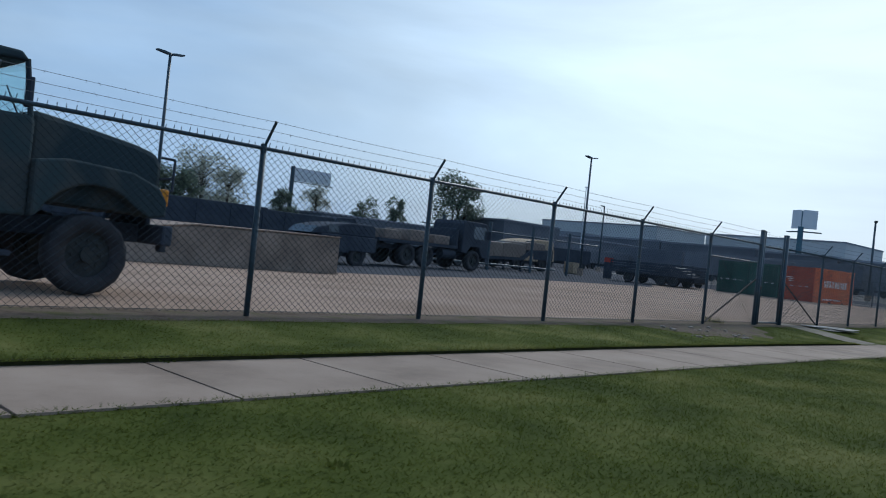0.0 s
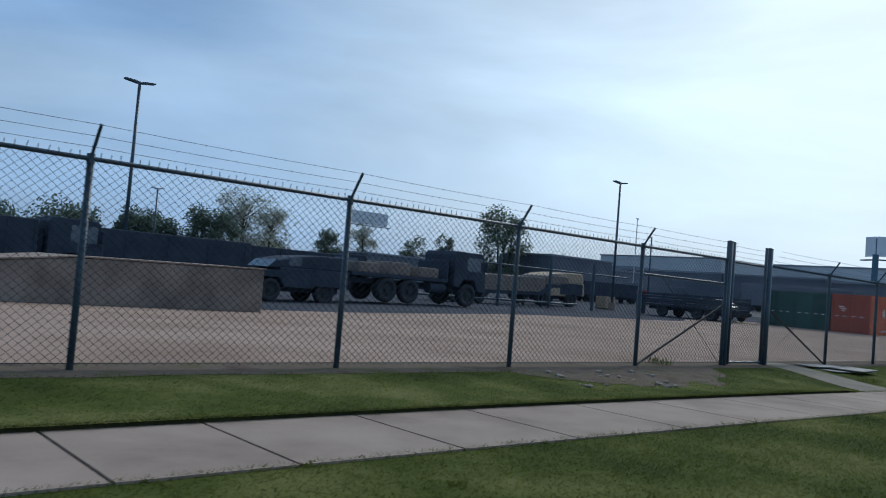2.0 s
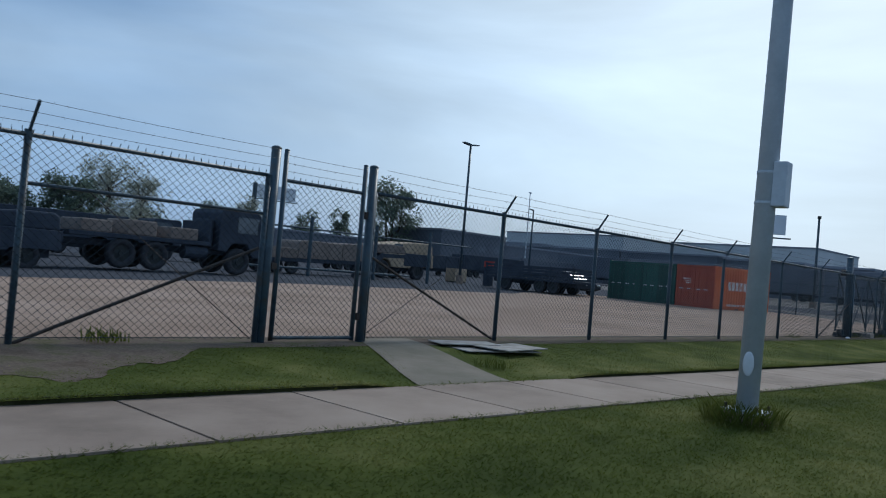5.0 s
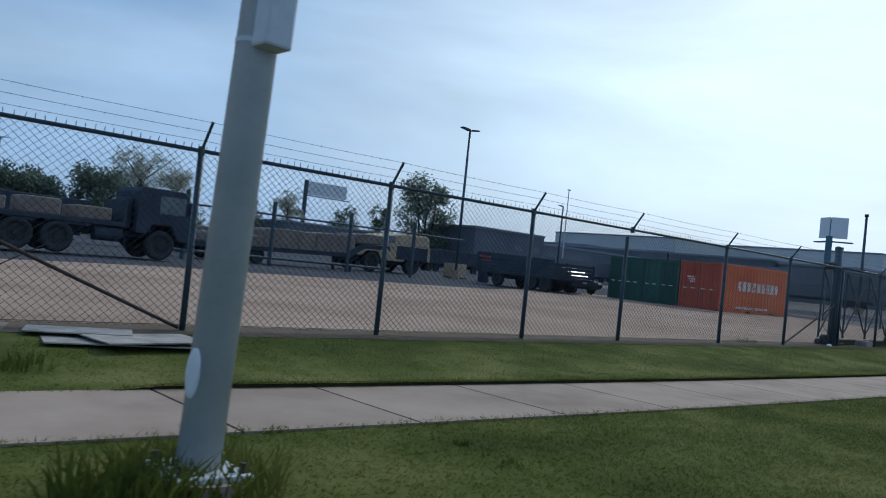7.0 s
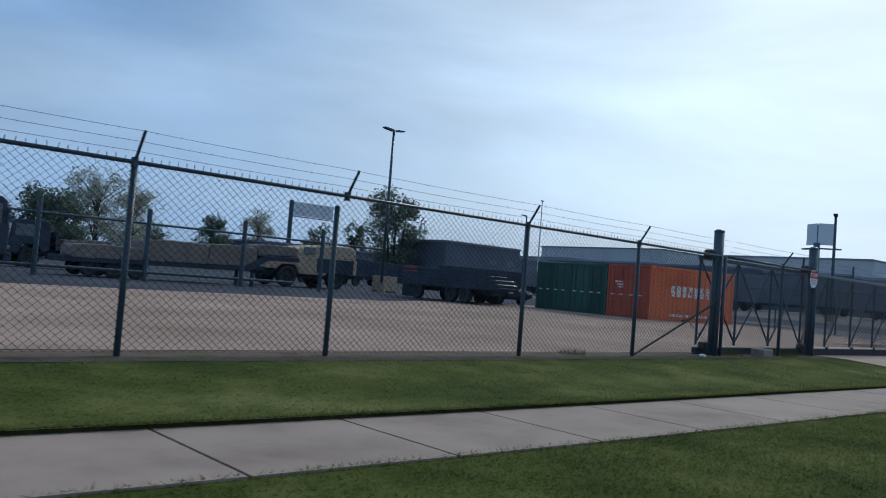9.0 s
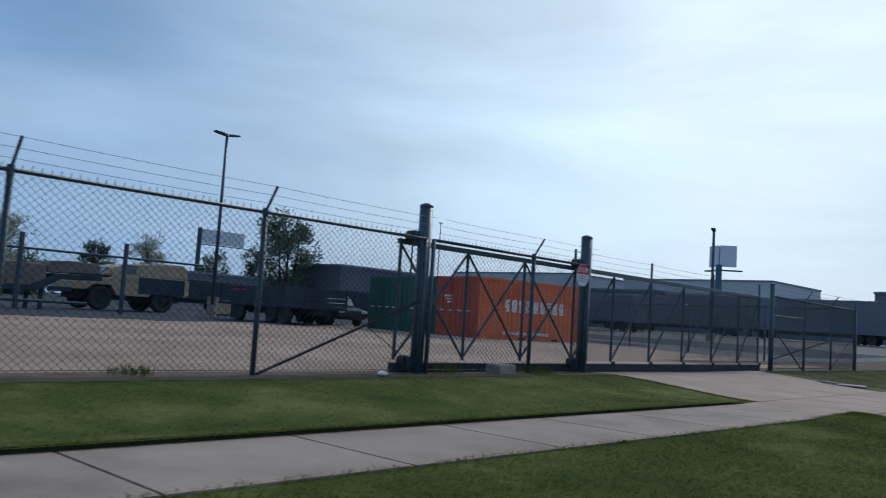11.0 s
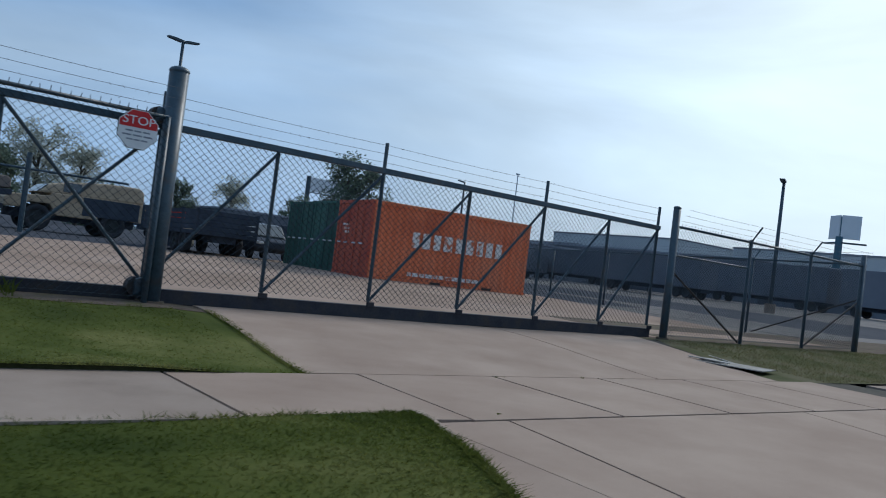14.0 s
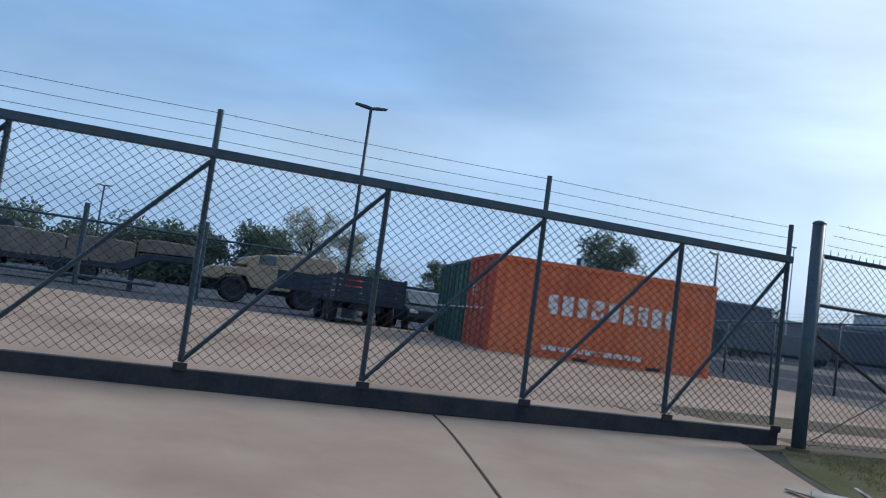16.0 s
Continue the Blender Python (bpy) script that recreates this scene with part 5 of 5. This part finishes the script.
# ---- grass ----
def blades(name, count, place, hmin, hmax, mat, seed, width=0.006):
    """Grass blades, each one bent triangle; place(u, v) gives x, y or None."""
    rng = np.random.default_rng(seed)
    uv = rng.random((count, 2))
    verts = np.zeros((count, 3, 3))
    keep = np.zeros(count, bool)
    ang = rng.random(count) * 6.283
    hh = hmin + (hmax - hmin) * rng.random(count) ** 1.5
    ln = rng.normal(0, 1.1, (count, 2))
    for i in range(count):
        p = place(uv[i, 0], uv[i, 1])
        if p is None:
            continue
        x, y = p
        z = gz(x, y) + verge_lift(x, y)
        keep[i] = True
        c, s = math.cos(ang[i]) * width, math.sin(ang[i]) * width
        verts[i] = ((x - c, y - s, z), (x + c, y + s, z), (x + ln[i, 0] * hh[i], y + ln[i, 1] * hh[i], z + hh[i]))
    verts = verts[keep]
    nrm = np.cross(verts[:, 1] - verts[:, 0], verts[:, 2] - verts[:, 0])
    back = nrm @ np.array((-0.55, -0.7, 0.45)) < 0
    verts[back] = verts[back][:, ::-1]
    verts = verts.reshape(-1, 3)
    n = len(verts) // 3
    me = bpy.data.meshes.new(name)
    me.vertices.add(3 * n)
    me.vertices.foreach_set("co", verts.ravel())
    me.loops.add(3 * n)
    me.loops.foreach_set("vertex_index", np.arange(3 * n))
    me.polygons.add(n)
    me.polygons.foreach_set("loop_start", np.arange(n) * 3)
    me.update(calc_edges=True)
    me.materials.append(mat)
    return tagged(new(name, me), "short mown green grass blades", "grass", "", "stuff")


def on_verge(u, v):
    x = -6 + 50.7 * u
    y0 = verge_edge(x)
    y1 = walk_mid(x) - 0.7
    return (x, y0 + (y1 - y0) * v) if y1 > y0 else None


def on_strip(u, v):
    x = -6 + 50.7 * u
    y0 = walk_mid(x) + 0.71
    y1 = FY - 0.3
    if 17.5 + 1.55 * v < x < 19.0 + 1.05 * v:
        return None
    if 11.2 < x < 16.4 and y0 + (y1 - y0) * v > FY - 0.35 - (0.85 + 0.4 * noise.noise(Vector((x * 1.7, 7, 0))) + 0.25 * noise.noise(Vector((x * 5.3, 2, 0)))) * max(0.02, 1 - ((x - 13.4) / 2.8) ** 2) ** 0.8:
        return None
    return (x, y0 + (y1 - y0) * v)


blades("grass_verge", 260000, on_verge, 0.008, 0.028, M_BLADE_LUSH, 1, 0.005)
blades("grass_strip", 110000, on_strip, 0.008, 0.022, M_BLADE, 2, 0.006)
blades("grass_edge", 9000, lambda u, v: (-6 + 50 * u, walk_mid(-6 + 50 * u) + 0.7 + 0.06 * v), 0.02, 0.06, M_BLADE, 3)
blades("grass_edge.001", 9000, lambda u, v: (-6 + 50 * u, walk_mid(-6 + 50 * u) - 0.7 - 0.05 * v), 0.015, 0.05, M_BLADE_LUSH, 4)
blades("grass_edge.002", 2500, lambda u, v: (44.7 + 0.4 * u + 0.07 * v, 5.42 + 3.1 * u), 0.015, 0.04, M_BLADE, 6)
blades("grass_edge.003", 6000, lambda u, v: (41.6 + 2.9 * u, verge_edge(41.6 + 2.9 * u) + 0.1 * v), 0.015, 0.05, M_BLADE_LUSH, 7)
blades("grass_corner", 16000, lambda u, v: (53.5 + 12 * u, 5.5 + 3 * v), 0.02, 0.06, M_BLADE_DRY, 5, 0.007)


def weed(x, y, r, h, n, seed):
    rng = random.Random(seed)
    verts, faces = [], []
    for _ in range(n):
        a, d = rng.uniform(0, 6.28), r * rng.random() ** 0.6
        bx, by = d * math.cos(a), d * math.sin(a)
        ln = rng.uniform(0.4, 1.0) * h
        dx, dy = rng.gauss(0, 0.35) * ln, rng.gauss(0, 0.35) * ln
        w = rng.uniform(0.003, 0.008)
        k = len(verts)
        verts += [(bx - w, by, 0), (bx + w, by, 0), (bx + dx * 0.5 + w * 1.4, by + dy * 0.5, ln * 0.6), (bx + dx, by + dy, ln), (bx + dx * 0.5 - w * 1.4, by + dy * 0.5, ln * 0.6)]
        faces.append((k, k + 1, k + 2, k + 3, k + 4))
    o = new("weed_tuft", raw_mesh("weed_tuft", verts, faces, M_BLADE_LUSH))
    o.location = (x, y, gz(x, y))
    return tagged(o, "tuft of taller green weeds", "weeds", "weed tufts", "stuff")


for k, (x, y, r, h, n) in enumerate(((19.6, 3.58, 0.4, 0.24, 380), (19.2, 3.5, 0.35, 0.26, 260), (15.4, 8.95, 0.25, 0.18, 60), (42.8, 8.7, 0.4, 0.2, 120), (35.4, 8.9, 0.25, 0.15, 50), (40.6, 8.8, 0.3, 0.2, 70), (19.6, 6.9, 0.25, 0.14, 60))):
    weed(x, y, r, h, n, 50 + k)

rj = random.Random(31)
for k in range(12):
    along = rj.random() < 0.6
    x = rj.uniform(45.2, 53.0)
    y = walk_mid(46) + 0.77 if along else walk_mid(46) - 0.76
    weed(x, y, 0.025, rj.uniform(0.02, 0.04), 8, 200 + k)
for k in range(16):
    x = rj.uniform(-2, 44)
    y = walk_mid(x) + rj.choice((-0.75, 0.75)) + rj.uniform(-0.03, 0.03)
    weed(x, y, 0.07, rj.uniform(0.03, 0.06), 22, 300 + k)
for k in range(14):
    x = rj.uniform(-3, 44)
    y = rj.uniform(verge_edge(x) + 0.2, walk_mid(x) - 0.9)
    weed(x, y, 0.07, rj.uniform(0.035, 0.06), 20, 400 + k)

# ---- paving slabs, laid one by one ----
pavement = tagged(new("pavement"), "pale concrete pavement in square slabs with dark joints", "pavement", "", "structure")
W2 = 0.745


def slab_quad(name, pts, lift, parent, mat, drop=0.12, rows=1, zf=None):
    """A slab on the ground; pts are its corners, near side first."""
    bm = B()
    (ax, ay), (bx, by), (cx, cy), (dx, dy) = pts
    left, right = [], []
    for i in range(rows + 1):
        t = i / rows
        for line, (ux, uy), (vx, vy) in ((left, (ax, ay), (dx, dy)), (right, (bx, by), (cx, cy))):
            x, y = ux + (vx - ux) * t, uy + (vy - uy) * t
            line.append(bm.verts.new((x, y, (zf or gz)(x, y) + lift)))
    for i in range(rows):
        bm.faces.new((left[i], right[i], right[i + 1], left[i + 1]))
    rim = left + right[::-1]
    low = [bm.verts.new((v.co.x, v.co.y, v.co.z - drop)) for v in rim]
    for i in range(len(rim)):
        j = (i + 1) % len(rim)
        bm.faces.new((rim[j], rim[i], low[i], low[j]))
    bmesh.ops.recalc_face_normals(bm, faces=bm.faces)
    return part(name, bm, mat, parent)


PITCH = 1.52


def even(a, b, n):
    return [a + (b - a) * i / n for i in range(n)]


# the joints stand a little unevenly along the run
joints = even(-13.6, -0.3, 9) + [-0.3, 1.25, 3.0, 4.2, 5.4, 6.85, 8.2, 9.85, 11.22, 12.8, 14.3, 15.9] + even(17.4, 21.8, 3) + [21.8, 23.45, 25.1] + even(26.75, 31.64, 3) + [31.64, 33.3, 35.2, 37.0, 38.6, 40.25, 41.95, 43.55]
for a, b in zip(joints, joints[1:]):
    a, b = a + 0.015, b - 0.015
    slab_quad("slab", [(a, walk_mid(a) - W2), (b, walk_mid(b) - W2), (b, walk_mid(b) + W2), (a, walk_mid(a) + W2)], 0.018, pavement, M_WALK)
slab_quad("slab", [(43.565, walk_mid(44) - W2 - 0.03), (45.06, walk_mid(46) - W2 - 0.16), (45.21, walk_mid(46) + W2 + 0.03), (43.565, walk_mid(44) + W2)], 0.018, pavement, M_DRIVE)
sheet("pavement_bed", span(-14, 54, 1.0), lambda x: (walk_mid(x) - W2 + 0.02, walk_mid(x) + W2 - 0.02), M_JOINT, 0.003, None, "dark joint bed under the slabs", "pavement")
drive = tagged(new("driveway"), "pale tan concrete driveway in large slabs", "driveway", "", "structure")
y0, y1 = walk_mid(46) - W2 - 0.18, walk_mid(46) + W2 + 0.04
cross = [45.22, 46.78, 48.3, 49.83, 51.35, 52.95]
for a, b in zip(cross, cross[1:]):
    slab_quad("slab", [(a - 0.142, y0), (b - 0.178, y0), (b - 0.018, y1), (a + 0.018, y1)], 0.018, drive, M_DRIVE)
for (a, b), (c, d) in (((44.74, 49.42), (45.24, 50.1)), ((49.42, 52.1), (50.1, 53.75))):
    slab_quad("slab", [(a + 0.014, y1 + 0.03), (b - 0.014, y1 + 0.03), (d - 0.014, FY + 1.1), (c + 0.014, FY + 1.1)], 0.016, drive, M_DRIVE, rows=12)
for (a, b), (c, d) in (((44.65, 44.71), (44.65, 45.36)), ((44.71, 48.1), (45.36, 49.4)), ((48.1, 52.5), (49.4, 52.5))):
    slab_quad("slab", [(a + 0.012, -0.3), (b - 0.012, -0.3), (d - 0.012, y0 - 0.026), (c + 0.012, y0 - 0.026)], 0.014, drive, M_DRIVE, rows=12, zf=drive_z)
walk_east = tagged(new("pavement_east"), "pale concrete pavement beyond the driveway", "pavement", "", "structure")
for i in range(18):
    a, b = 54.2 + PITCH * i + 0.011, 54.2 + PITCH * (i + 1) - 0.011
    slab_quad("slab", [(a, 3.7), (b, 3.7), (b, 5.2), (a, 5.2)], 0.018, walk_east, M_WALK)
